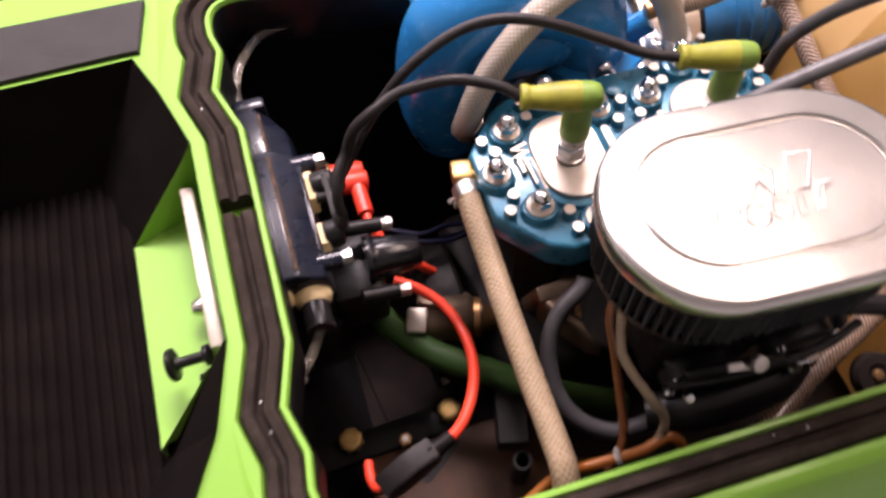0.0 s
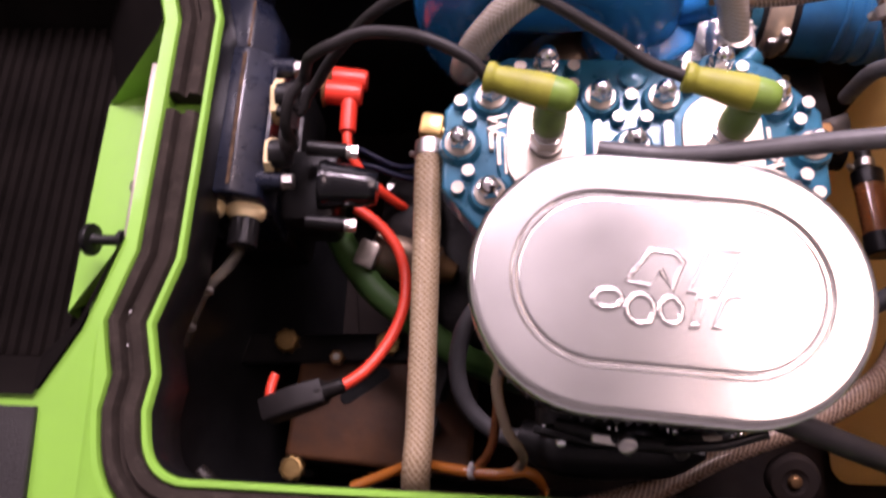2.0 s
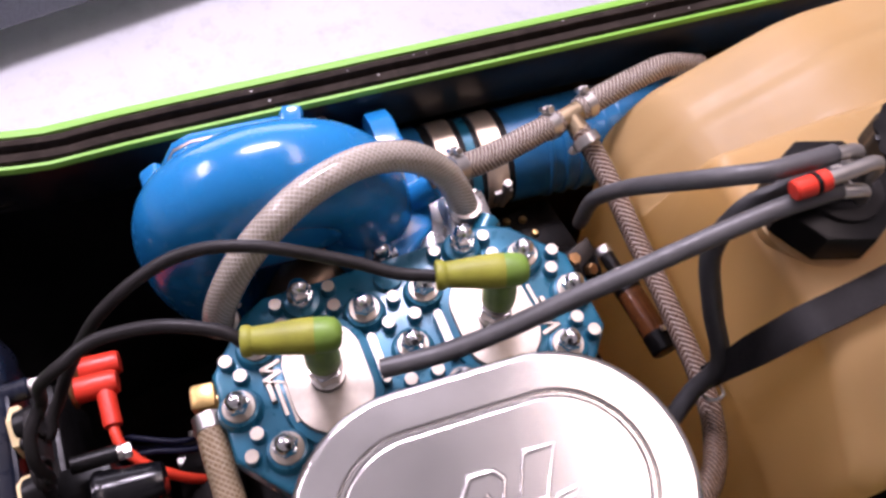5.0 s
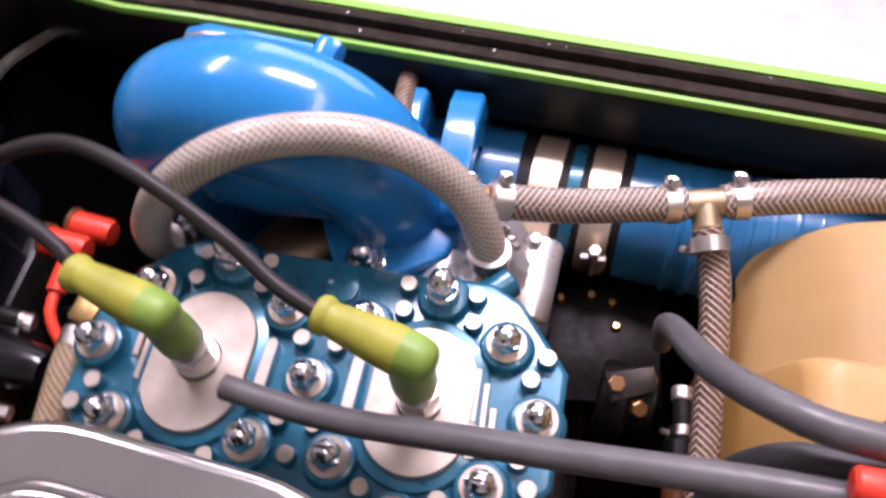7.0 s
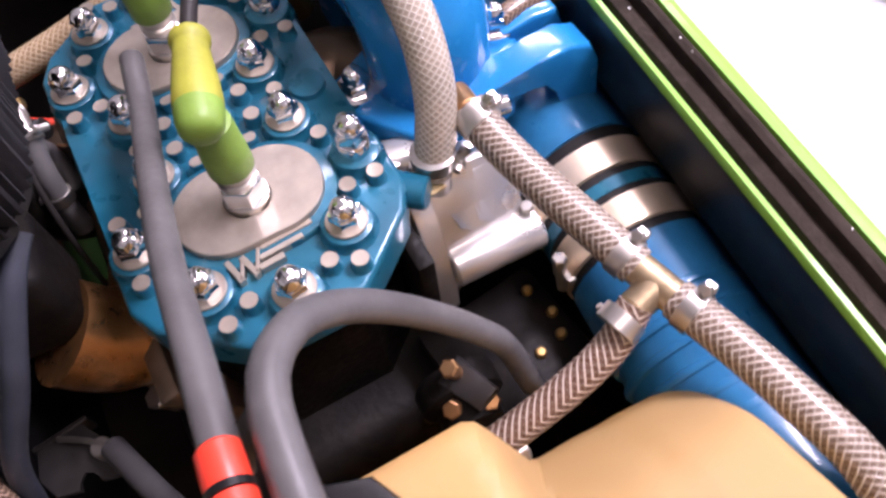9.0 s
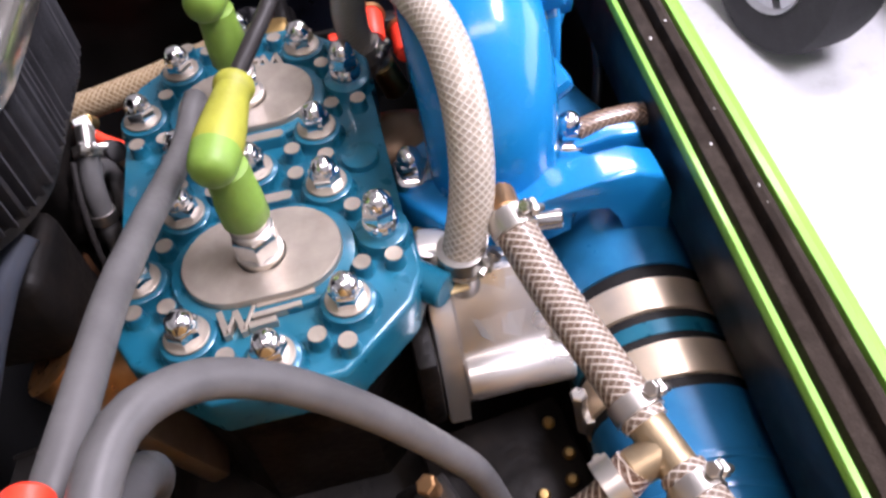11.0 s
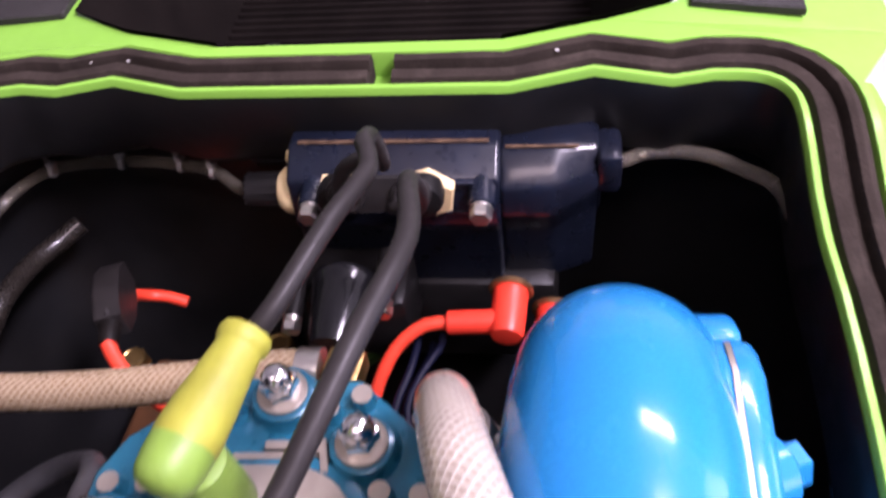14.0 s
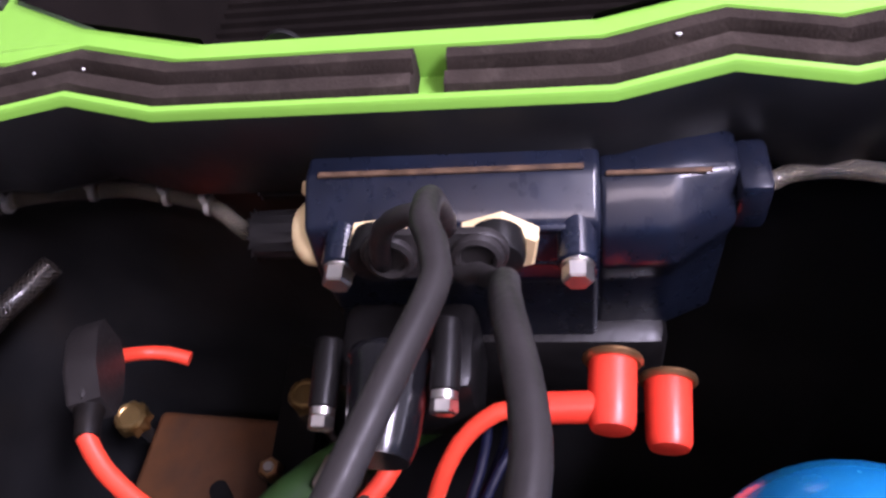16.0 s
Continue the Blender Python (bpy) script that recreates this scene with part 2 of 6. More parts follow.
TIE = material("dull_nylon_tie", (0.30, 0.29, 0.27), 0.4, vary=0.1, scale=60, transmission=0.2)
HOSE_BROWN = braided("reddish_braided_hose", (0.090, 0.047, 0.029), (0.47, 0.39, 0.32), 250, 10, width=0.18, second=0.15)
GREEN_HOSE = material("green_rubber_hose", (0.026, 0.070, 0.016), 0.55, vary=0.2, scale=40, spec=0.25)
BROWN_BOARD = material("brown_battery_lid", (0.085, 0.033, 0.011), 0.55, vary=0.35, scale=18, bump=0.25, bump_scale=120, dirt=(0.03, 0.018, 0.012), dirt_amount=0.55, dirt_scale=22)
FLOOR_PAINT = material("white_painted_floor", (0.74, 0.75, 0.77), 0.45, vary=0.04, scale=4, bump=0.1, bump_scale=60, dirt=(0.36, 0.35, 0.35), dirt_amount=0.35, dirt_scale=16)
WALL_PAINT = material("white_wall_paint", (0.76, 0.74, 0.71), 0.7, vary=0.05, scale=3)
# strong tone patches, added so the polished lid mirrors a cloudy ceiling
CEILING_BOARD = material("pale_ceiling_board", (0.62, 0.605, 0.58), 0.8, vary=0.45, scale=1.5)
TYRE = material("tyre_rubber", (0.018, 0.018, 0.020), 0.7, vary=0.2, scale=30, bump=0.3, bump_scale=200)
HUBCAP = material("silver_wheel_paint", (0.50, 0.51, 0.53), 0.32, metal=0.6, vary=0.08, scale=20)

# ---- mesh helpers ----


def mesh_ob(name, bm, mat, smooth=True, angle=40):
    bmesh.ops.recalc_face_normals(bm, faces=bm.faces)
    if smooth:
        for f in bm.faces:
            f.smooth = True
        lim = radians(angle)
        for e in bm.edges:
            if len(e.link_faces) != 2 or e.calc_face_angle(0) > lim:
                e.smooth = False
    me = bpy.data.meshes.new(name)
    bm.to_mesh(me)
    bm.free()
    me.materials.append(mat)
    return new(name, me)


def part(name, bm, mat, parent, label="", smooth=True):
    ob = mesh_ob(name, bm, mat, smooth)
    ob.parent = parent
    if label:
        tagged(ob, label)
    return ob


def thing(name, label, category, at=(0, 0, 0), group="", kind=""):
    ob = new(name)
    ob.location = at
    ob.empty_display_size = 0.02
    return tagged(ob, label, category, group, kind)


def lathe(profile, seg=24, m=None, bm=None):
    """A turned body about z from (radius, height) pairs; ends on the axis are closed."""
    bm = bm or bmesh.new()
    rings = []
    for r, z in profile:
        if r < 1e-6:
            rings.append([bm.verts.new((0, 0, z))])
        else:
            rings.append([bm.verts.new((r * math.cos(2 * math.pi * i / seg), r * math.sin(2 * math.pi * i / seg), z)) for i in range(seg)])
    for a, b in zip(rings, rings[1:]):
        for i in range(seg):
            j = (i + 1) % seg
            if len(a) == 1 and len(b) == 1:
                continue
            if len(a) == 1:
                bm.faces.new((a[0], b[i], b[j]))
            elif len(b) == 1:
                bm.faces.new((a[i], a[j], b[0]))
            else:
                bm.faces.new((a[i], a[j], b[j], b[i]))
    for ring, flip in ((rings[0], True), (rings[-1], False)):
        if len(ring) > 1:
            bm.faces.new(ring[::-1] if flip else ring)
    if m is not None:
        vs = [v for ring in rings for v in ring]
        bmesh.ops.transform(bm, matrix=m, verts=vs)
    return bm


def aim(p, q):
    """A pose at p whose z axis points at q."""
    d = Vector(q) - Vector(p)
    return Matrix.Translation(p) @ d.to_track_quat("Z", "Y").to_matrix().to_4x4()


def rod(p, q, r, seg=16, bm=None, bevel=0.12):
    h = (Vector(q) - Vector(p)).length
    c = min(r * bevel, h * 0.2)
    return lathe([(r - c, 0), (r, c), (r, h - c), (r - c, h)], seg, aim(p, q), bm)


def rbox(size, m=None, bevel=0.002, seg=2, bm=None):
    out = bm or bmesh.new()
    b = bmesh.new()
    bmesh.ops.create_cube(b, size=1)
    bmesh.ops.scale(b, vec=size, verts=b.verts)
    if bevel:
        bmesh.ops.bevel(b, geom=b.edges[:], offset=min(bevel, min(size) * 0.45), segments=seg, affect="EDGES", profile=0.5)
    if m is not None:
        bmesh.ops.transform(b, matrix=m, verts=b.verts)
    me = bpy.data.meshes.new("tmp")
    b.to_mesh(me)
    b.free()
    out.from_mesh(me)
    bpy.data.meshes.remove(me)
    return out


def prism(outline, z0, z1, bevel=0.0, seg=2, m=None, bm=None, bottom_scale=None):
    """An outline (x, y) drawn up from z0 to z1, with its upper rim rounded."""
    out = bm or bmesh.new()
    b = bmesh.new()
    lo = [b.verts.new((x, y, z0)) for x, y in outline]
    hi = [b.verts.new((x, y, z1)) for x, y in outline]
    n = len(outline)
    b.faces.new(lo[::-1])
    top = b.faces.new(hi)
    for i in range(n):
        j = (i + 1) % n
        b.faces.new((lo[i], lo[j], hi[j], hi[i]))
    if bevel:
        bmesh.ops.bevel(b, geom=list(top.edges), offset=bevel, segments=seg, affect="EDGES", profile=0.5)
    bmesh.ops.recalc_face_normals(b, faces=b.faces)
    if m is not None:
        bmesh.ops.transform(b, matrix=m, verts=b.verts)
    me = bpy.data.meshes.new("tmp")
    b.to_mesh(me)
    b.free()
    out.from_mesh(me)
    bpy.data.meshes.remove(me)
    return out


def stadium(lx, ly, seg=14):
    """An oval with straight sides: full length lx along x, full width ly along y (or the other way round)."""
    pts = []
    if lx >= ly:
        r, a = ly / 2, lx / 2 - ly / 2
        for c, s in ((a, -90), (-a, 90)):
            pts += [(c + r * math.cos(radians(s + 180 * i / seg)), r * math.sin(radians(s + 180 * i / seg))) for i in range(seg + 1)]
    else:
        r, a = lx / 2, ly / 2 - lx / 2
        for c, s in ((a, 0), (-a, 180)):
            pts += [(r * math.cos(radians(s + 180 * i / seg)), c + r * math.sin(radians(s + 180 * i / seg))) for i in range(seg + 1)]
    return pts


def curve_points(pts, step=0.006):
    """A smooth line through the points."""
    p = [Vector(q) for q in pts]
    p = [2 * p[0] - p[1]] + p + [2 * p[-1] - p[-2]]
    out = []
    for i in range(1, len(p) - 2):
        a, b, c, d = p[i - 1:i + 3]
        n = max(2, int((c - b).length / step))
        for k in range(n):
            t = k / n
            out.append(0.5 * (2 * b + (c - a) * t + (2 * a - 5 * b + 4 * c - d) * t * t + (3 * b - a - 3 * c + d) * t ** 3))
    out.append(p[-2])
    return out


def tube(pts, r, seg=14, step=0.006, bm=None, radii=None, caps=True):
    """A round hose or casting along a smooth line; radii, one for each given point, lets it swell."""
    bm = bm or bmesh.new()
    uvl = bm.loops.layers.uv.get("UVMap") or bm.loops.layers.uv.new("UVMap")
    line = curve_points(pts, step)
    if radii:
        par = []
        for i in range(len(pts) - 1):
            n = max(2, int((Vector(pts[i + 1]) - Vector(pts[i])).length / step))
            par += [(i + k / n) for k in range(n)]
        par.append(len(pts) - 1)
        rr = []
        for q in par:
            i = min(int(q), len(radii) - 2)
            t = q - i
            a, b = radii[max(i - 1, 0)], radii[i]
            c, d = radii[i + 1], radii[min(i + 2, len(radii) - 1)]
            rr.append(max(0.0004, 0.5 * (2 * b + (c - a) * t + (2 * a - 5 * b + 4 * c - d) * t * t + (3 * b - a - 3 * c + d) * t ** 3)))
    else:
        rr = [r] * len(line)
    normal = None
    rings, length = [], [0.0]
    for i, c in enumerate(line):
        t = (line[min(i + 1, len(line) - 1)] - line[max(i - 1, 0)]).normalized()
        if normal is None:
            normal = t.orthogonal().normalized()
        normal = (normal - t * normal.dot(t)).normalized()
        side = t.cross(normal)
        rings.append([bm.verts.new(c + rr[i] * (normal * math.cos(2 * math.pi * k / seg) + side * math.sin(2 * math.pi * k / seg))) for k in range(seg)])
        if i:
            length.append(length[-1] + (c - line[i - 1]).length)
    for i in range(len(rings) - 1):
        for k in range(seg):
            j = (k + 1) % seg
            f = bm.faces.new((rings[i][k], rings[i][j], rings[i + 1][j], rings[i + 1][k]))
            for lp, uv in zip(f.loops, ((k / seg, length[i]), ((k + 1) / seg, length[i]), ((k + 1) / seg, length[i + 1]), (k / seg, length[i + 1]))):
                lp[uvl].uv = uv
    if caps:
        bm.faces.new(rings[0][::-1])
        bm.faces.new(rings[-1])
    return bm


def hose(name, pts, r, mat, label, category, seg=14, group=""):
    ob = mesh_ob(name, tube(pts, r, seg), mat, angle=60)
    return tagged(ob, label, category, group)


def hex_profile(af, n=6):
    r = af / math.cos(math.pi / 6) / 2
    return [(r * math.cos(2 * math.pi * i / n), r * math.sin(2 * math.pi * i / n)) for i in range(n)]


def bolt_mesh(p, q, af, head, shank_r, bm=None):
    """A hexagon bolt whose shank runs from p to q and whose head stands on q."""
    bm = rod(p, q, shank_r, 12, bm)
    d = (Vector(q) - Vector(p)).normalized()
    prism(hex_profile(af), 0, head, 0.0008, 1, aim(q, Vector(q) + d), bm)
    return bm


def clamp_mesh(p, d, r, width=0.008, bm=None):
    """A hose clip round a hose at p along d, with its screw."""
    d = Vector(d).normalized()
    p = Vector(p)
    a = p - d * width / 2
    bm = lathe([(r, 0), (r + 0.0007, 0.0002), (r + 0.0007, width - 0.0002), (r, width)], 24, aim(a, a + d), bm)
    side = d.orthogonal().normalized()
    c = p + side * (r + 0.003)
    t = d.cross(side)
    rbox((width * 0.75, 0.0042, 0.0055), Matrix.Translation(c) @ d.to_track_quat("X", "Z").to_matrix().to_4x4(), 0.001, 1, bm)
    rod(c - t * 0.0062, c + t * 0.0050, 0.0019, 8, bm)
    prism(hex_profile(0.0055), 0, 0.0030, 0.0005, 1, aim(c + t * 0.0045, c + t * 0.02), bm)
    return bm

# ---- the workshop: floor, walls, ceiling ----
FLOOR_Z = -1.23


def slab(name, size, at, mat, label, category):
    ob = mesh_ob(name, rbox(size, None, 0), mat, smooth=False)
    ob.location = at
    return tagged(ob, label, category, kind="structure")


slab("floor", (11, 11, 0.1), (0, 0.5, FLOOR_Z - 0.05), FLOOR_PAINT, "white painted workshop floor with scuffs and specks", "floor")
slab("ceiling", (11, 11, 0.1), (0, 0.5, 1.85), CEILING_BOARD, "pale workshop ceiling with uneven tone added for reflections", "ceiling")
slab("wall_west", (0.1, 10.8, 3.04), (-5.4, 0.5, 0.29), WALL_PAINT, "plain white workshop wall", "wall")
slab("wall_east", (0.1, 10.8, 3.04), (5.4, 0.5, 0.29), WALL_PAINT, "plain white workshop wall", "wall")
slab("wall_south", (10.6, 0.1, 3.04), (0, -4.85, 0.29), WALL_PAINT, "plain white workshop wall", "wall")
slab("wall_north", (3.4, 0.1, 3.04), (-3.6, 5.85, 0.29), WALL_PAINT, "pale workshop wall beside the open door", "wall")
slab("wall_north_east", (3.0, 0.1, 3.04), (3.8, 5.85, 0.29), WALL_PAINT, "pale workshop wall beside the open door", "wall")

# ---- the hull: rim, channel, deck, tray ----
RIM = 0.018


def corner(a, b, c, r, n=6):
    a, b, c = Vector(a), Vector(b), Vector(c)
    u, v = (a - b).normalized(), (c - b).normalized()
    p, q = b + u * r, b + v * r
    return [tuple((1 - t) ** 2 * p + 2 * t * (1 - t) * b + t * t * q) for t in (i / n for i in range(n + 1))]


C1, C2 = (-0.2675, 0.2062), (-0.263, -0.2065)
FRONT = [(-0.2685, 0.174), (-0.2645, 0.155), (-0.2735, 0.1195), (-0.2620, 0.080), (-0.2630, -0.085), (-0.2740, -0.1235), (-0.2665, -0.152), (-0.2690, -0.172)]
SIDE_N = [(x, 0.2090 - 0.069 * (x + 0.165)) for x in (0.30, 0.15, 0.0, -0.10)] + [(-0.13, 0.2062), (-0.155, 0.2070), (-0.18, 0.2058), (-0.20, 0.2050), (-0.22, 0.2052), (-0.235, 0.2056)]
SIDE_S = [(x, -0.2066 - 0.011 * (x + 0.235)) for x in (-0.235, -0.22, -0.20, -0.18, -0.16, -0.12, 0.0, 0.15, 0.30)]
LOOP = SIDE_N + corner((-0.235, 0.2056), C1, FRONT[0], 0.022) + FRONT + corner(FRONT[-1], C2, (0.3, -0.213), 0.022) + SIDE_S + corner((-0.2, -0.21), (0.52, -0.2150), (0.52, 0), 0.03) + corner((0.52, 0), (0.52, 0.162), (0.3, 0.177), 0.03)


def sheer(x):
    """How far the rim dips behind the front of the bay."""
    t = min(1.0, max(0.0, (x + 0.245) / 0.085))
    return -0.017 * t * t * (3 - 2 * t)



def offset_loop(loop, o):
    out, n = [], len(loop)
    for i in range(n):
        a, b, c = (Vector(loop[(i + k) % n]) for k in (-1, 0, 1))
        d1, d2 = (b - a).normalized(), (c - b).normalized()
        n1, n2 = Vector((d1.y, -d1.x)), Vector((d2.y, -d2.x))
        m = (n1 + n2).normalized()
        out.append(b - m * o / max(0.5, m.dot(n1)))
    return out


area2 = sum(LOOP[i][0] * LOOP[(i + 1) % len(LOOP)][1] - LOOP[(i + 1) % len(LOOP)][0] * LOOP[i][1] for i in range(len(LOOP)))
if area2 < 0:
    LOOP = LOOP[::-1]
SIGN = -1


def sweep_loop(profile):
    bm = bmesh.new()
    rows = []
    for o, z in profile:
        line = offset_loop(LOOP, SIGN * o)
        rows.append([bm.verts.new((p.x, p.y, z + sheer(p.x))) for p in line])
    n = len(LOOP)
    for a, b in zip(rows, rows[1:]):
        for i in range(n):
            j = (i + 1) % n
            bm.faces.new((a[i], a[j], b[j], b[i]))
    return bm


rim = sweep_loop([(0.0, 0.004), (0.0, 0.0165), (0.001, RIM), (0.0035, RIM), (0.0045, 0.0165), (0.0045, 0.005), (0.0265, 0.005), (0.0268, 0.0165), (0.0278, RIM + 0.001), (0.031, RIM + 0.001)])
tagged(mesh_ob("hull_rim", rim, LIME), "lime green moulded hull rim with a seal channel", "hull rim", kind="structure")
wall = sweep_loop([(-0.0006, 0.0142), (-0.0012, 0.010), (-0.001, -0.026), (0.004, -0.032), (0.035, -0.038), (0.036, -0.12), (0.020, -0.22), (-0.03, -0.34)])
tagged(mesh_ob("hull_inner_wall", wall, HULL_BLACK), "glossy black painted inside of the hull", "hull wall", kind="structure")
bottom = prism([tuple(p) for p in offset_loop(LOOP, SIGN * -0.02)], -0.36, -0.335)
tagged(mesh_ob("hull_bottom", bottom, BILGE), "black painted bilge of the hull", "hull bottom", kind="structure")


# deck and outer sides, run along the two long sides and round the stern
def side_strip(profile, keep):
    bm = bmesh.new()
    lines = [offset_loop(LOOP, SIGN * o) for o, z in profile]
    idx = [i for i in range(len(LOOP)) if keep(LOOP[i])]
    start = next(k for k in range(len(idx)) if (idx[k] - idx[k - 1]) % len(LOOP) != 1)
    idx = idx[start:] + idx[:start]
    rows = [[bm.verts.new((lines[r][i].x, lines[r][i].y, profile[r][1] + sheer(lines[r][i].x))) for i in idx] for r in range(len(profile))]
    for a, b in zip(rows, rows[1:]):
        for i in range(len(idx) - 1):
            bm.faces.new((a[i], a[i + 1], b[i + 1], b[i]))
    return bm


SIDE_PROFILE = [(0.0309, RIM + 0.001), (0.0345, RIM), (0.0375, 0.014), (0.041, -0.004), (0.049, -0.040), (0.050, -0.048), (0.056, -0.052), (0.060, -0.09), (0.05, -0.25), (-0.01, -0.5)]
FLARED = [(0.0309, RIM + 0.001), (0.0345, RIM), (0.0385, 0.014), (0.046, -0.004), (0.066, -0.040), (0.069, -0.048), (0.078, -0.052), (0.086, -0.09), (0.076, -0.25), (0.01, -0.5)]
side = side_strip(SIDE_PROFILE, lambda p: p[0] > -0.2575 and (p[1] > 0 or p[0] > 0.40))
tagged(mesh_ob("hull_side", side, LIME), "lime green outer side of the hull", "hull side", kind="structure")
side = side_strip(FLARED, lambda p: p[0] > -0.2575 and p[1] < -0.19)
tagged(mesh_ob("hull_side", side, LIME), "lime green flared side of the hull", "hull side", kind="structure")

# front deck: green shoulders beside a sunken tray
TRAY_Z = -0.066
deck = bmesh.new()


def quad(bm, *pts):
    return bm.faces.new([bm.verts.new(p) for p in pts])


Z = RIM + 0.0008
outer = [p for p in offset_loop(LOOP, SIGN * 0.0305) if p.x < -0.25]
outer.sort(key=lambda p: -p.y)
for s, tray in ((1, [(-0.327, 0.163), (-0.3135, 0.128), (-0.2985, 0.075)]), (-1, [(-0.333, -0.166), (-0.3135, -0.128), (-0.2985, -0.073)])):
    out = [p for p in outer if p.y * s > 0.07]
    out = sorted(out, key=lambda p: -abs(p.y))
    poly = [(p.x, p.y, Z) for p in out] + [(x, y, Z) for x, y in tray[::-1]] + [(-0.75, tray[0][1] * 1.0, Z), (-0.75, s * 0.27, Z - 0.004), (-0.30, s * 0.262, Z - 0.004)]
    f = quad(deck, *poly)
    quad(deck, (-0.75, s * 0.27, Z - 0.004), (-0.262, 0.2368 if s > 0 else -0.2385, Z - 0.0035), (-0.262, 0.256 if s > 0 else -0.276, -0.05), (-0.75, s * 0.30, -0.06))
    quad(deck, (-0.75, s * 0.30, -0.06), (-0.262, 0.256 if s > 0 else -0.276, -0.05), (-0.2, s * 0.26, -0.45), (-0.75, s * 0.28, -0.45))
mid = sorted([p for p in outer if abs(p.y) < 0.1], key=lambda p: p.y)
quad(deck, *[(p.x, p.y, Z) for p in mid], (-0.2985, 0.075, Z), (-0.2985, -0.073, Z))
# back wall of the tray: a green notch in its middle
quad(deck, (-0.2985, 0.075, Z), (-0.2985, -0.073, Z), (-0.305, -0.078, -0.045), (-0.305, 0.068, -0.045))
quad(deck, (-0.305, -0.078, -0.045), (-0.305, 0.068, -0.045), (-0.362, 0.052, -0.048), (-0.362, -0.102, -0.048))
quad(deck, (-0.362, 0.052, -0.048), (-0.305, 0.068, -0.045), (-0.2985, 0.075, Z))
quad(deck, (-0.362, -0.102, -0.048), (-0.305, -0.078, -0.045), (-0.2985, -0.073, Z))
quad(deck, (-0.362, 0.052, -0.048), (-0.362, -0.102, -0.048), (-0.364, -0.102, TRAY_Z - 0.01), (-0.364, 0.052, TRAY_Z - 0.01))
tagged(mesh_ob("hull_deck", deck, LIME, angle=25), "lime green front deck round a sunken tray", "deck", kind="structure")

tray = bmesh.new()
for s, t in ((1, [(-0.327, 0.163), (-0.3135, 0.128), (-0.2985, 0.075)]), (-1, [(-0.333, -0.166), (-0.3135, -0.128), (-0.2985, -0.073)])):
    n = 0.052 if s > 0 else -0.102
    fl = [(-0.80, s * 0.128, TRAY_Z), (-0.385, s * 0.128, TRAY_Z), (-0.364, n, TRAY_Z)]
    quad(tray, (-0.80, t[0][1], Z + 0.003), (*t[0], Z + 0.003), fl[1], fl[0])
    quad(tray, (*t[0], Z + 0.003), (*t[1], Z + 0.003), fl[1])
    quad(tray, (*t[1], Z + 0.003), (*t[2], Z + 0.003), fl[2], fl[1])
tagged(mesh_ob("tray_lining", tray, MAT_RUBBER, angle=12), "smooth black foam lining on the tray's sloping sides", "tray lining", kind="structure")
quad_floor = bmesh.new()
x = -0.366
while x > -0.80:
    a = [(x, TRAY_Z), (x - 0.0015, TRAY_Z + 0.0028), (x - 0.0052, TRAY_Z + 0.0028), (x - 0.0066, TRAY_Z)]
    vs = [[quad_floor.verts.new((px, py, pz)) for px, pz in a] for py in (-0.128, 0.128)]
    for i in range(3):
        quad_floor.faces.new((vs[0][i], vs[0][i + 1], vs[1][i + 1], vs[1][i]))
    x -= 0.0088
quad(quad_floor, (-0.358, -0.15, TRAY_Z - 0.0005), (-0.80, -0.15, TRAY_Z - 0.0005), (-0.80, 0.15, TRAY_Z - 0.0005), (-0.358, 0.15, TRAY_Z - 0.0005))
tagged(mesh_ob("tray_floor", quad_floor, MAT_RUBBER, angle=20), "black ribbed rubber mat on the tray floor", "mat", kind="structure")


def deck_pad(pts):
    ob = mesh_ob("deck_pad", prism(pts, Z - 0.001, Z + 0.0035, 0.001, 1), MAT_GREY)
    return tagged(ob, "dark grey grained traction pad stuck on the green deck", "traction pad", group="deck pads")


deck_pad([(-0.338, 0.170), (-0.322, 0.1685), (-0.312, 0.222), (-0.70, 0.236), (-0.70, 0.170)])
deck_pad([(-0.341, -0.172), (-0.70, -0.172), (-0.70, -0.236), (-0.326, -0.228), (-0.330, -0.172)])


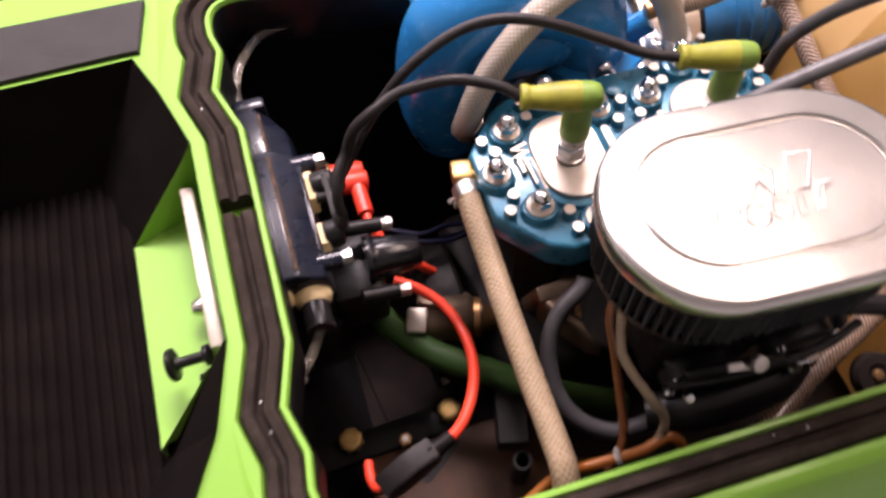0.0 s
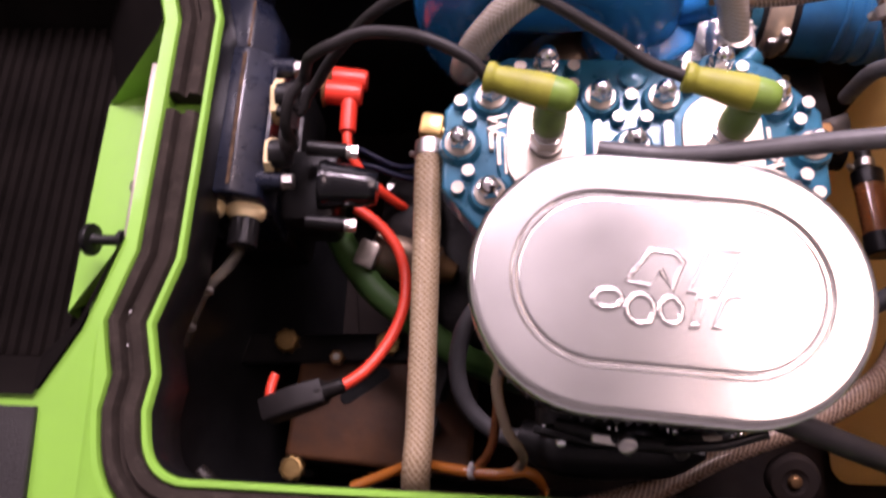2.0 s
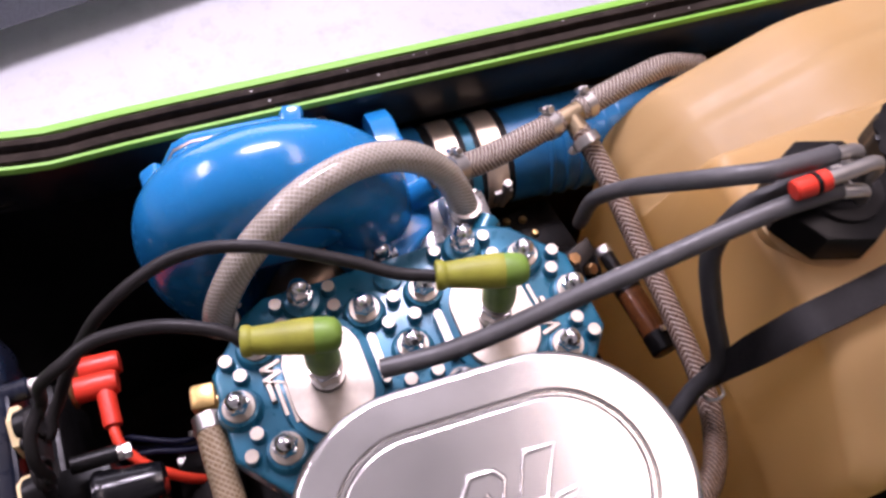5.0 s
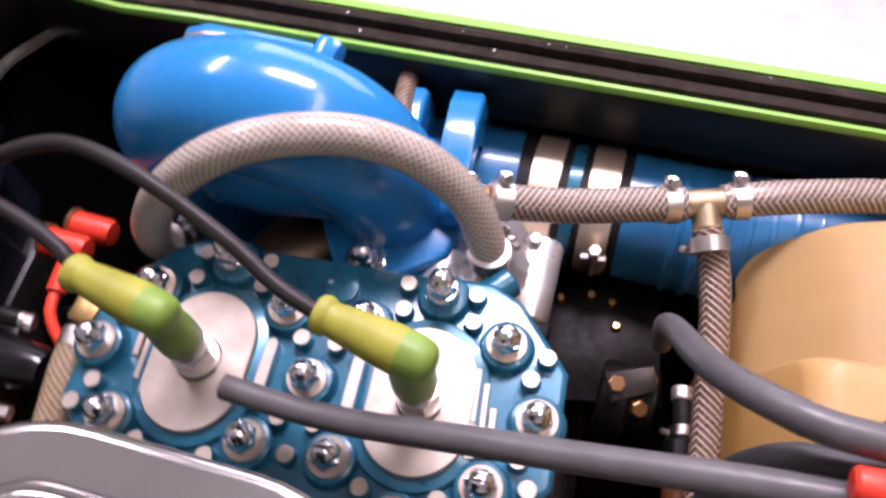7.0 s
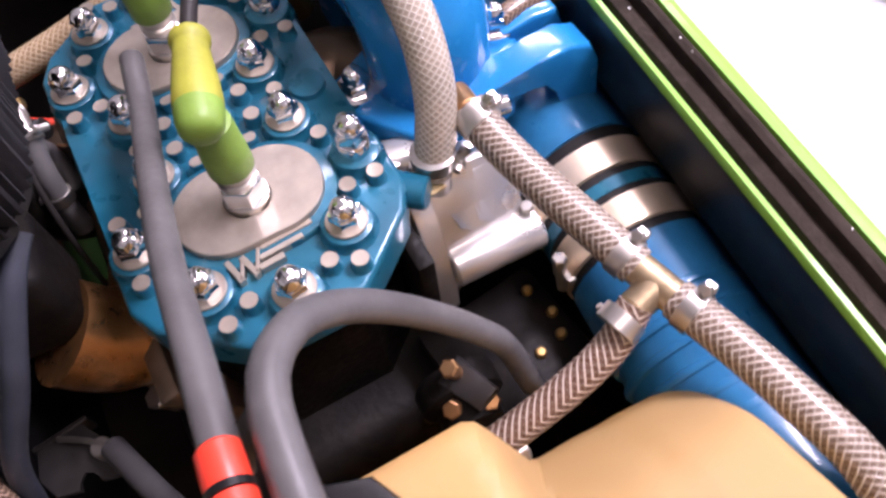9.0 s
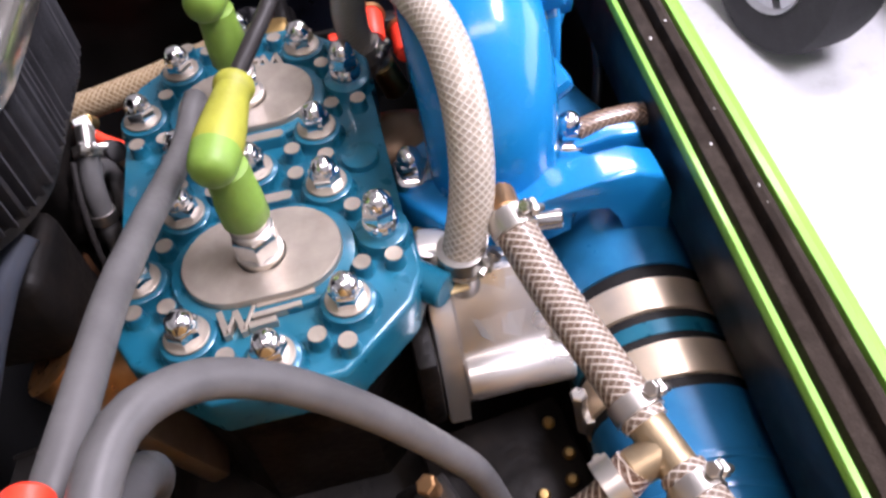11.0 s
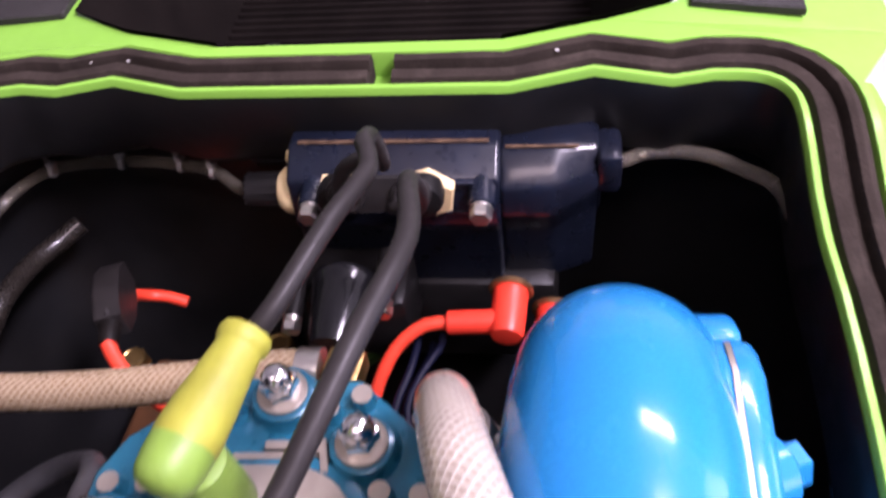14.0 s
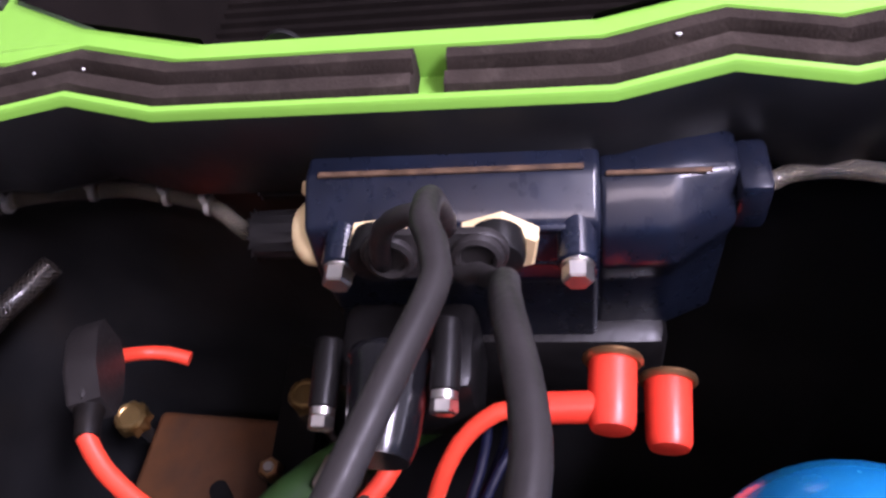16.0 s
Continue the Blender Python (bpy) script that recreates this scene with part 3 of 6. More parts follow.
# foam seals in the channel, with a gap at the middle of the front
def seal(name, path_from, path_to, label):
    line = offset_loop(LOOP, SIGN * 0.0155)
    prof = [(-0.0102, 0.0055), (-0.0108, 0.0145), (-0.0088, 0.0190), (-0.0032, 0.0198), (-0.0012, 0.0152), (0.0012, 0.0152), (0.0032, 0.0208), (0.0062, 0.0216), (0.0090, 0.0202), (0.0106, 0.0155), (0.0102, 0.0055)]
    pts = path_from + path_to
    strip = thing(name, label, "foam seal")
    pieces = (("inner_ridge", prof[:5] + [(-0.0012, 0.0055)]), ("groove", [(-0.0012, 0.0055), (-0.0012, 0.0152), (0.0012, 0.0152), (0.0012, 0.0055)]), ("outer_ridge", [(0.0012, 0.0055)] + prof[5:]))
    for piece, outline in pieces:
        bm = bmesh.new()
        rows = []
        for i, p in enumerate(pts):
            a, b = Vector(pts[max(i - 1, 0)]), Vector(pts[min(i + 1, len(pts) - 1)])
            d = (b - a).normalized()
            nrm = Vector((d.y, -d.x))
            if (Vector(p) - Vector((0.1, 0))).dot(nrm) < 0:
                nrm = -nrm
            rows.append([bm.verts.new((p[0] + nrm.x * o, p[1] + nrm.y * o, z + sheer(p[0]) + 0.0006 * noise.noise(Vector((p[0] * 40, p[1] * 40, o * 100))))) for o, z in outline])
        for a, b in zip(rows, rows[1:]):
            for i in range(len(outline) - 1):
                bm.faces.new((a[i], a[i + 1], b[i + 1], b[i]))
        bm.faces.new(rows[0])
        bm.faces.new(rows[-1][::-1])
        part(piece, bm, FOAM, strip)
    return strip


mid_line = [tuple(p) for p in offset_loop(LOOP, SIGN * 0.0155)]
k0 = min(range(len(mid_line)), key=lambda i: (mid_line[i][0] + 0.277) ** 2 + (mid_line[i][1] - 0.080) ** 2)
n = len(mid_line)
step = 1 if mid_line[(k0 + 1) % n][1] > mid_line[k0][1] else -1
dense = [mid_line[(k0 + step * i) % n] for i in range(n)]


def densify(pts, h=0.01):
    out = []
    for a, b in zip(pts, pts[1:]):
        m = max(1, int((Vector(b) - Vector(a)).length / h))
        out += [tuple(Vector(a).lerp(Vector(b), k / m)) for k in range(m)]
    return out + [pts[-1]]


up = [(-0.2780, 0.0225)] + [p for p in dense if p[1] > 0 and p[0] < 0.51]
down = [(-0.2780, 0.0105)] + [p for p in dense[::-1] if p[1] < 0 and p[0] < 0.51]
seal("foam_seal", [], densify(up), "black foam rubber seal with two ridges in the rim channel")
seal("foam_seal", [], densify(down), "black foam rubber seal with two ridges, dusty along the side rim")

# pale crumbs caught on the foam
random.seed(11)
crumbs = bmesh.new()
spots = [p for p in densify([tuple(q) for q in offset_loop(LOOP, SIGN * 0.0155)]) if p[0] < 0.34 and abs(p[1]) > 0.1]
for _ in range(26):
    px0, py0 = random.choice(spots)
    side_step = random.choice((-0.0055, 0.0062)) + random.uniform(-0.0015, 0.0015)
    m = pose(px0, py0 + side_step, 0.0212 + sheer(px0) if side_step > 0 else 0.0200 + sheer(px0), 0, 0, random.uniform(0, 180)) @ Matrix.Diagonal((random.uniform(0.0005, 0.0013), random.uniform(0.0004, 0.0007), 0.0005, 1))
    bmesh.ops.create_icosphere(crumbs, subdivisions=1, radius=1.0, matrix=m)
tagged(mesh_ob("seal_crumbs", crumbs, WHITE), "pale crumbs of dirt on the foam seals", "dirt", kind="stuff")

# the stand that carries the hull above the floor
stand = thing("boat_stand", "black steel work stand carrying the hull above the floor", "stand")
for sx in (-0.52, 0.30):
    part("crossbar", rbox((0.05, 0.36, 0.04), pose(sx, 0.0, -0.525), 0.005), HULL_BLACK, stand)
    for sy in (-0.15, 0.15):
        part("leg", rbox((0.04, 0.04, 0.70), pose(sx, sy, -0.880), 0.004), HULL_BLACK, stand)
for sy in (-0.15, 0.15):
    part("rail", rbox((0.86, 0.04, 0.04), pose(-0.11, sy, -1.0), 0.004), HULL_BLACK, stand)
keel = prism([(-0.75, 0.272), (0.50, 0.20), (0.54, 0.15), (0.54, -0.20), (0.50, -0.25), (-0.75, -0.272)], -0.505, -0.470, 0.01, 2)
tagged(mesh_ob("hull_keel", keel, LIME), "lime green underside of the hull", "hull bottom", kind="structure")

# hinge plate with its knob on the green back wall of the tray
hinge = thing("hinge_bracket", "flat silver hinge plate with black knob on the green tray wall", "bracket")
part("plate", rbox((0.009, 0.126, 0.022), pose(-0.3125, 0.0, -0.020, 0, 8, 1), 0.0016), MACHINED, hinge, "flat aluminium plate")
part("knob", lathe([(0, 0), (0.0068, 0), (0.0068, 0.003), (0.0036, 0.0045), (0.0034, 0.0195), (0.0046, 0.0215), (0.0104, 0.0224), (0.0106, 0.0238), (0.0106, 0.0252), (0.0098, 0.0262), (0, 0.0264)], 28, aim((-0.317, -0.062, -0.018), (-0.36, -0.06, -0.023))), BLACK_PLASTIC, hinge, "black turned knob")
part("bolt", lathe([(0, 0), (0.007, 0), (0.006, 0.006), (0.004, 0.008), (0.004, 0.011), (0, 0.011)], 16, aim((-0.317, -0.07, -0.034), (-0.36, -0.07, -0.036))), BLACK_PLASTIC, hinge)
part("bolt", lathe([(0, 0), (0.006, 0), (0.006, 0.004), (0.004, 0.008), (0, 0.009)], 16, aim((-0.317, -0.02, -0.03), (-0.36, -0.02, -0.033))), STEEL, hinge)

# ---- engine: block, head, plugs ----
CX = 0.0535
block = thing("engine_block", "black painted two-cylinder engine block under the blue head", "engine")
part("cylinder_block", prism([(0.100, 0.028), (0.078, 0.054), (-0.078, 0.054), (-0.100, 0.028), (-0.100, -0.03), (-0.078, -0.054), (0.078, -0.054), (0.100, -0.03)], -0.145, -0.0285), ENGINE_BLACK, block)
part("crankcase", rbox((0.27, 0.17, 0.14), pose(0, -0.01, -0.215), 0.02, 3), ENGINE_BLACK, block)
part("front_cover", lathe([(0, 0), (0.062, 0), (0.066, 0.004), (0.066, 0.026), (0.058, 0.036), (0.03, 0.040), (0, 0.040)], 40, aim((-0.135, -0.005, -0.185), (-0.3, -0.005, -0.185))), ENGINE_BLACK, block)
for a in range(6):
    p = Vector((-0.160, -0.005 + 0.060 * math.cos(a), -0.185 + 0.060 * math.sin(a)))
    part("bolt", bolt_mesh(p, p + Vector((-0.006, 0, 0)), 0.008, 0.004, 0.004), STEEL, block)
part("starter_motor", lathe([(0, 0), (0.018, 0), (0.0205, 0.002), (0.0205, 0.040), (0.0180, 0.043), (0.0150, 0.046), (0.0150, 0.052), (0.0, 0.052)], 32, aim((-0.176, -0.022, -0.138), (-0.10, -0.046, -0.138))), CAST, block, "tarnished cast starter body")
part("starter_nose", lathe([(0.0150, 0.044), (0.0165, 0.0455), (0.0165, 0.0500), (0.0120, 0.0535), (0.0100, 0.058), (0.0070, 0.066), (0, 0.067)], 28, aim((-0.176, -0.022, -0.138), (-0.10, -0.046, -0.138))), COPPER, block, "tarnished copper starter nose")
part("starter_lug", rbox((0.016, 0.020, 0.010), pose(-0.179, -0.034, -0.118, 10, 0, -20), 0.002, 2), MACHINED, block, "bare metal lug on the starter")

head = thing("cylinder_head", "teal blue anodised billet cylinder head with machined pads", "cylinder head")
half = [(0.1175, 0.027), (0.091, 0.059), (0.076, 0.0665), (0.050, 0.0665), (0.036, 0.061)]
outline = half + [(-x, y) for x, y in half[::-1]] + [(-x, -y) for x, y in half] + [(x, -y) for x, y in half[::-1]]
body = prism(outline, -0.0285, -0.0068, 0.003, 3)
part("body", body, TEAL, head)
flange = prism([(x * 0.985, y * 0.985) for x, y in outline], -0.033, -0.0285)
part("gasket_flange", flange, TEAL, head)
# raised webs linking the bosses
for cx in (-CX, CX):
    part("dome_ring", prism([(cx + x, y) for x, y in stadium(0.060, 0.082)], -0.0068, -0.0030, 0.0015, 2), TEAL, head)
R, D, E = 0.053, 0.034, 0.033
NUTS = [(-CX, R, 1), (-CX, -R, 0.4), (-CX - D, E, 0), (-CX - R, 0, 0), (-CX - D, -E, 0), (-CX + D, E, 0), (-CX + D, -E, 0), (0, 0, 0), (CX - D, E, 0), (CX - D, -E, 0), (CX, R, 1), (CX, -R, 0.4), (CX + D, E, 0), (CX + R, 0, 0), (CX + D, -E, 0)]
boss_me = nut_me = washer_me = spacer_me = None
hexbm = prism(hex_profile(0.0128), 0, 0.0075, 0.0012, 2)
lathe([(0.0062, 0.0073), (0.0060, 0.0090), (0.0050, 0.0115), (0.0030, 0.0133), (0.0, 0.0139)], 18, None, hexbm)


def shared(name, mesh, parent, m, label=""):
    ob = new(name, mesh)
    ob.parent = parent
    ob.matrix_local = m
    if label:
        tagged(ob, label)
    return ob


def keep_mesh(bm, mat, name):
    ob = mesh_ob(name, bm, mat)
    me = ob.data
    bpy.data.objects.remove(ob)
    return me


nut_me = keep_mesh(hexbm, CHROME, "cap_nut")
washer_me = keep_mesh(lathe([(0.004, 0), (0.0094, 0), (0.0096, 0.0004), (0.0096, 0.0012), (0.0092, 0.0016), (0.004, 0.0016)], 28), MACHINED, "washer")
boss_me = keep_mesh(lathe([(0.0135, -0.0066), (0.0122, -0.005), (0.0118, -0.0006), (0.0110, 0.0), (0.0, 0.0)], 28), TEAL, "boss")
spacer_me = keep_mesh(lathe([(0.004, 0), (0.0078, 0), (0.0080, 0.0006), (0.0080, 0.0078), (0.0072, 0.0088), (0.004, 0.0088)], 24), CHROME, "spacer")
pin_me = keep_mesh(lathe([(0.0050, -0.0068), (0.0043, -0.0055), (0.0042, -0.0006), (0.0038, -0.0002), (0.0, -0.0002)], 18), TEAL, "pin")
pincap_me = keep_mesh(lathe([(0.0040, -0.0002), (0.0039, 0.0003), (0.0, 0.0003)], 18), MACHINED, "pin_face")
for i, (x, y, tall) in enumerate(NUTS):
    shared("boss", boss_me, head, Matrix.Translation((x, y, 0)))
    z = 0.0
    if tall >= 1:
        shared("spacer", spacer_me, head, Matrix.Translation((x, y, -0.001)), "tall chrome spacer sleeve")
        z = 0.0065
    else:
        shared("washer", washer_me, head, Matrix.Translation((x, y, 0)), "flat aluminium washer")
    turn = 17 * i % 60
    shared("cap_nut", nut_me, head, pose(x, y, z + 0.0016, 0, 0, turn), "chrome domed cap nut")
PINS = [(0.107, 0.030), (0.101, 0.0185), (0.070, 0.0415), (0.0695, 0.0555), (0.0355, 0.056), (0.0360, 0.0425)]
PINS = [(sx * x, sy * y) for x, y in PINS for sx in (1, -1) for sy in (1, -1)] + [(0, 0.035), (0, -0.035), (0.0085, 0.0195), (-0.0085, 0.0195), (0.0085, -0.0195), (-0.0085, -0.0195)]
for x, y in PINS:
    p = shared("pin", pin_me, head, Matrix.Translation((x, y, 0)))
    shared("pin_face", pincap_me, p, Matrix.Identity(4), "bright machined pin face")
for s in (-1, 1):
    bar = prism(stadium(0.0062, 0.034), -0.0066, -0.0002, 0.0006, 1, Matrix.Translation((s * 0.0215, 0.0, 0)))
    rib = part("rib", bar, TEAL, head)
    part("rib_face", prism(stadium(0.0052, 0.033), -0.0002, 0.0003, 0, 1, Matrix.Translation((s * 0.0215, 0.0, 0))), MACHINED, rib, "bright machined rib face")
    pad = bmesh.new()
    ov = stadium(0.048, 0.070, 20)
    # the pad has a round recess for the plug
    n = len(ov)
    ring = [(0.0105 * math.cos(math.atan2(y, x)), 0.0105 * math.sin(math.atan2(y, x))) for x, y in ov]
    lev = [[pad.verts.new((x * k + s * CX, y * k, z)) for x, y in src] for src, k, z in ((ov, 1, -0.003), (ov, 1, 0.0004), (ov, 0.985, 0.0009), (ring, 1.06, 0.0009), (ring, 1, 0.0003), (ring, 1, -0.006))]
    for a, b in zip(lev, lev[1:]):
        for i in range(n):
            j = (i + 1) % n
            pad.faces.new((a[i], a[j], b[j], b[i]))
    pad.faces.new(lev[-1])
    part("plug_pad", pad, MACHINED, head, "bright machined oval pad round the plug hole")
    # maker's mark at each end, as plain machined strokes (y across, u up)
    T, B, M = 0.0055, -0.0055, 0.0
    for y0, u0, y1, u1, w in ((-0.0205, T, -0.0178, B, 0.0028), (-0.0176, B, -0.0142, T - 0.002, 0.0016), (-0.0138, T - 0.001, -0.0108, B, 0.0028), (-0.0106, B, -0.0060, T, 0.0016), (-0.0040, T, 0.0190, T + 0.0010, 0.0030), (-0.0062, M + 0.0006, 0.0130, M + 0.0016, 0.0026), (-0.0078, B + 0.0016, 0.0020, B + 0.0022, 0.0030)):
        p0, p1 = Vector((-u0, y0, 0)), Vector((-u1, y1, 0))
        L, ang = (p1 - p0).length, math.degrees(math.atan2(p1.y - p0.y, p1.x - p0.x))
        c = (p0 + p1) / 2
        m = Matrix.Translation((s * 0.0835, 0, 0)) @ pose(0, 0, 0, 0, 0, 0 if s > 0 else 180) @ pose(c.x, c.y, 0, 0, 0, ang)
        part("mark_stroke", prism([(-L / 2 - w * 0.3, -w / 2), (L / 2 + w * 0.3, -w / 2), (L / 2 + w * 0.3, w / 2), (-L / 2 - w * 0.3, w / 2)], -0.0066, -0.0022, 0.0003, 1, m), MACHINED, head, "bright machined stroke of the maker's mark")
part("water_boss", lathe([(0.0092, -0.0068), (0.0090, -0.0035), (0.0080, -0.0030), (0, -0.0030)], 24, Matrix.Translation((0.002, 0.0505, 0))), TEAL, head)
part("outlet_boss", rod((0.070, 0.060, -0.0165), (0.083, 0.074, -0.0165), 0.0085, 20), TEAL, head)

for s in (-1, 1):
    x = s * CX
    plug = thing("spark_plug", "zinc spark plug with a hex shell in the head", "spark plug", group="spark plugs")
    part("shell", prism(hex_profile(0.0178), 0.004, 0.016, 0.001, 2, Matrix.Translation((x, 0, 0))), CHROME, plug, "plated hexagon shell")
    part("seat", lathe([(0.0095, -0.006), (0.0098, 0.0), (0.0104, 0.001), (0.0104, 0.004), (0.0085, 0.0045), (0.0, 0.0045)], 24, Matrix.Translation((x, 0, 0))), STEEL, plug)
    part("collar", lathe([(0.0082, 0.0155), (0.0089, 0.0170), (0.0089, 0.0185), (0.0078, 0.0195), (0.0078, 0.0210), (0.0086, 0.0220), (0.0086, 0.0235), (0.0078, 0.0250), (0.0, 0.0255)], 24, Matrix.Translation((x, 0, 0))), STEEL, plug)
    cap = thing("plug_cap", "lime green rubber elbow cap on the spark plug", "plug cap", group="plug caps")
    part("stem", lathe([(0.0096, 0.0245), (0.0100, 0.0252), (0.0098, 0.036), (0.0092, 0.043), (0.0088, 0.053), (0.0, 0.057)], 24, Matrix.Translation((x, 0, 0))), BOOT_STEM, cap, "lower green rubber stem")
    a, b = Vector((x + 0.0128, -0.0045, 0.0608)), Vector((x - 0.0372, 0.0087, 0.0628))
    d = b - a
    L = d.length
    knee = [(0, 0), (0.0048, 0.0005), (0.0072, 0.0018), (0.0087, 0.0042), (0.0094, 0.0080), (0.0096, 0.0120), (0.0096, 0.0160), (0.0092, 0.0172), (0, 0.0174)]
    part("knee", lathe(knee, 28, aim(a, b)), BOOT_STEM, cap, "green rubber knee above the stem")
    part("elbow", lathe([(0, 0.0120), (0.0090, 0.0122), (0.0098, 0.0150), (0.0098, 0.0185), (0.0092, 0.0270), (0.0084, 0.0340), (0.0077, 0.0405), (0.0072, L - 0.0065), (0.0074, L - 0.0055), (0.0082, L - 0.0045), (0.0084, L - 0.0020), (0.0079, L - 0.0003), (0.0050, L + 0.0003), (0.0, L + 0.0003)], 28, aim(a, b)), BOOT, cap, "faded yellow-green rubber elbow")
    if s > 0:
        part("tie", lathe([(0.0068, 0), (0.0078, 0.0004), (0.0078, 0.0028), (0.0068, 0.0032)], 24, aim(a + d * 0.90, b)), WHITE, cap, "pale cable tie")
hose("ignition_wire", [(-0.0902, 0.0091, 0.0610), (-0.0982, 0.0163, 0.0664), (-0.1273, 0.0282, 0.0713), (-0.1595, 0.0354, 0.0643), (-0.1758, 0.0306, 0.0610), (-0.1934, 0.0288, 0.0488), (-0.2012, 0.0289, 0.0268), (-0.2102, 0.0188, 0.0219), (-0.2149, 0.0058, 0.0089), (-0.2146, 0.0016, -0.0093), (-0.2269, 0.0029, -0.0138)], 0.0036, WIRE_BLACK, "black rubber ignition wire from plug cap to coil box", "ignition wire", group="ignition wires")
hose("ignition_wire", [(0.0165, 0.0083, 0.0633), (-0.0029, 0.0164, 0.0648), (-0.0282, 0.0304, 0.0723), (-0.0730, 0.0480, 0.0864), (-0.1108, 0.0567, 0.0828), (-0.1520, 0.0503, 0.0653), (-0.1842, 0.0466, 0.0246), (-0.1996, 0.0411, 0.0014), (-0.2081, 0.0346, -0.0065), (-0.2119, 0.0273, -0.0120), (-0.2277, 0.0279, -0.0124)], 0.0036, WIRE_BLACK, "black rubber ignition wire looping over the other wire", "ignition wire", group="ignition wires")

# ---- air filter ----
FM = pose(-0.0070, -0.1200, 0.0070, 0, 0, -4) @ Matrix.Diagonal((1.010, 1.035, 1.0, 1.0))
filt = thing("air_filter", "oval air filter with a brushed aluminium lid and dark pleats", "air filter")
lid = bmesh.new()
prof = [(0.1550, 0.0960, 0.0845), (0.1755, 0.1165, 0.0845), (0.1762, 0.1172, 0.0860), (0.1762, 0.1172, 0.0938), (0.1748, 0.1158, 0.0962), (0.1722, 0.1132, 0.0978), (0.1690, 0.1100, 0.0984), (0.1678, 0.1088, 0.0984), (0.1405, 0.0815, 0.0984), (0.1393, 0.0803, 0.0984), (0.1378, 0.0788, 0.0976), (0.1360, 0.0770, 0.0961), (0.1340, 0.0750, 0.0961), (0.1322, 0.0732, 0.0974), (0.1306, 0.0716, 0.0980), (0.1290, 0.0700, 0.0980), (0.0700, 0.0110, 0.0980)]
rings = [[lid.verts.new((x, y, z)) for x, y in stadium(a, b, 24)] for a, b, z in prof]
for a, b in zip(rings, rings[1:]):
    for i in range(len(a)):
        j = (i + 1) % len(a)
        lid.faces.new((a[i], a[j], b[j], b[i]))
lid.faces.new(rings[-1])
bmesh.ops.transform(lid, matrix=FM, verts=lid.verts)
part("lid", lid, PLATE, filt, "brushed aluminium lid with a pressed oval groove")
pl = bmesh.new()
path = stadium(0.162, 0.103, 24)
cum, pts = 0.0, []
per = []
for i in range(len(path)):
    a, b = Vector(path[i]), Vector(path[(i + 1) % len(path)])
    m = max(1, int((b - a).length / 0.0009))
    per += [(a.lerp(b, k / m), (b - a).normalized()) for k in range(m) if (b - a).length > 1e-6]
total = sum((per[i][0] - per[i - 1][0]).length for i in range(len(per)))
cum, rows = 0.0, []
for i, (p, d) in enumerate(per):
    if i:
        cum += (p - per[i - 1][0]).length
    w = 0.5 + 0.5 * math.cos(2 * math.pi * 82 * cum / total)
    o = -0.0035 + 0.0075 * w ** 0.7 + 0.0006 * math.sin(cum * 300)
    q = p + Vector((d.y, -d.x)) * o
    rows.append([pl.verts.new((q.x * k, q.y * k, z)) for z, k in ((0.0430, 0.985), (0.0440, 0.99), (0.0850, 0.990))])
for i in range(len(rows)):
    a, b = rows[i], rows[(i + 1) % len(rows)]
    for k in range(2):
        pl.faces.new((a[k], b[k], b[k + 1], a[k + 1]))
bmesh.ops.transform(pl, matrix=FM, verts=pl.verts)
part("pleats", pl, PLEAT, filt, "dark grey pleated filter cloth", smooth=True)
base = prism(stadium(0.164, 0.104, 20), 0.0385, 0.0435, 0.002, 2, FM)
part("base_plate", base, BLACK_PLASTIC, filt, "black rubber base rim")
# pressed emblem: plain raised strokes
EMBLEM = [[(-0.026, -0.1205), (-0.0150, -0.1060), (-0.0045, -0.1070), (-0.0010, -0.1115), (-0.0065, -0.1240), (-0.0110, -0.1150), (-0.0160, -0.1225)], [(0.0005, -0.1245), (0.0110, -0.1045), (0.0250, -0.1060), (0.0125, -0.1260)], [(0.0000, -0.1400), (0.0040, -0.1270), (0.0080, -0.1268), (0.0040, -0.1400)], [(0.0100, -0.1400), (0.0165, -0.1265), (0.0270, -0.1255), (0.0245, -0.1285), (0.0190, -0.1290), (0.0140, -0.1402)]]
for ox, oy, ra, rb in ((-0.0345, -0.1285, 0.0062, 0.0042), (-0.0205, -0.1330, 0.0060, 0.0066), (-0.0075, -0.1335, 0.0048, 0.0060)):
    EMBLEM.append([(ox + ra * math.cos(a * math.pi / 8), oy + rb * math.sin(a * math.pi / 8)) for a in range(16)])
FI = FM.inverted()
for shape in EMBLEM:
    line = [FI @ Vector((x, y, 0)) for x, y in shape]
    mid = sum(line, Vector()) / len(line)
    outs = [(p - mid).normalized() for p in line]
    st = bmesh.new()
    rr = [[st.verts.new((p.x + d.x * o, p.y + d.y * o, z)) for p, d in zip(line, outs)] for o, z in ((0.0018, 0.09785), (0.0011, 0.09842), (0.0004, 0.09864), (-0.0004, 0.09864), (-0.0011, 0.09842), (-0.0018, 0.09785))]
    for p, q in zip(rr, rr[1:]):
        for a in range(len(p)):
            b = (a + 1) % len(p)
            st.faces.new((p[a], p[b], q[b], q[a]))
    bmesh.ops.transform(st, matrix=FM, verts=st.verts)
    part("emblem_ridge", st, PLATE, filt, "low pressed ridge of the emblem")

# ---- carburettors and intake under the filter ----
carb = thing("carburettor", "black carburettor with plated screws and throttle lever below the filter", "carburettor")
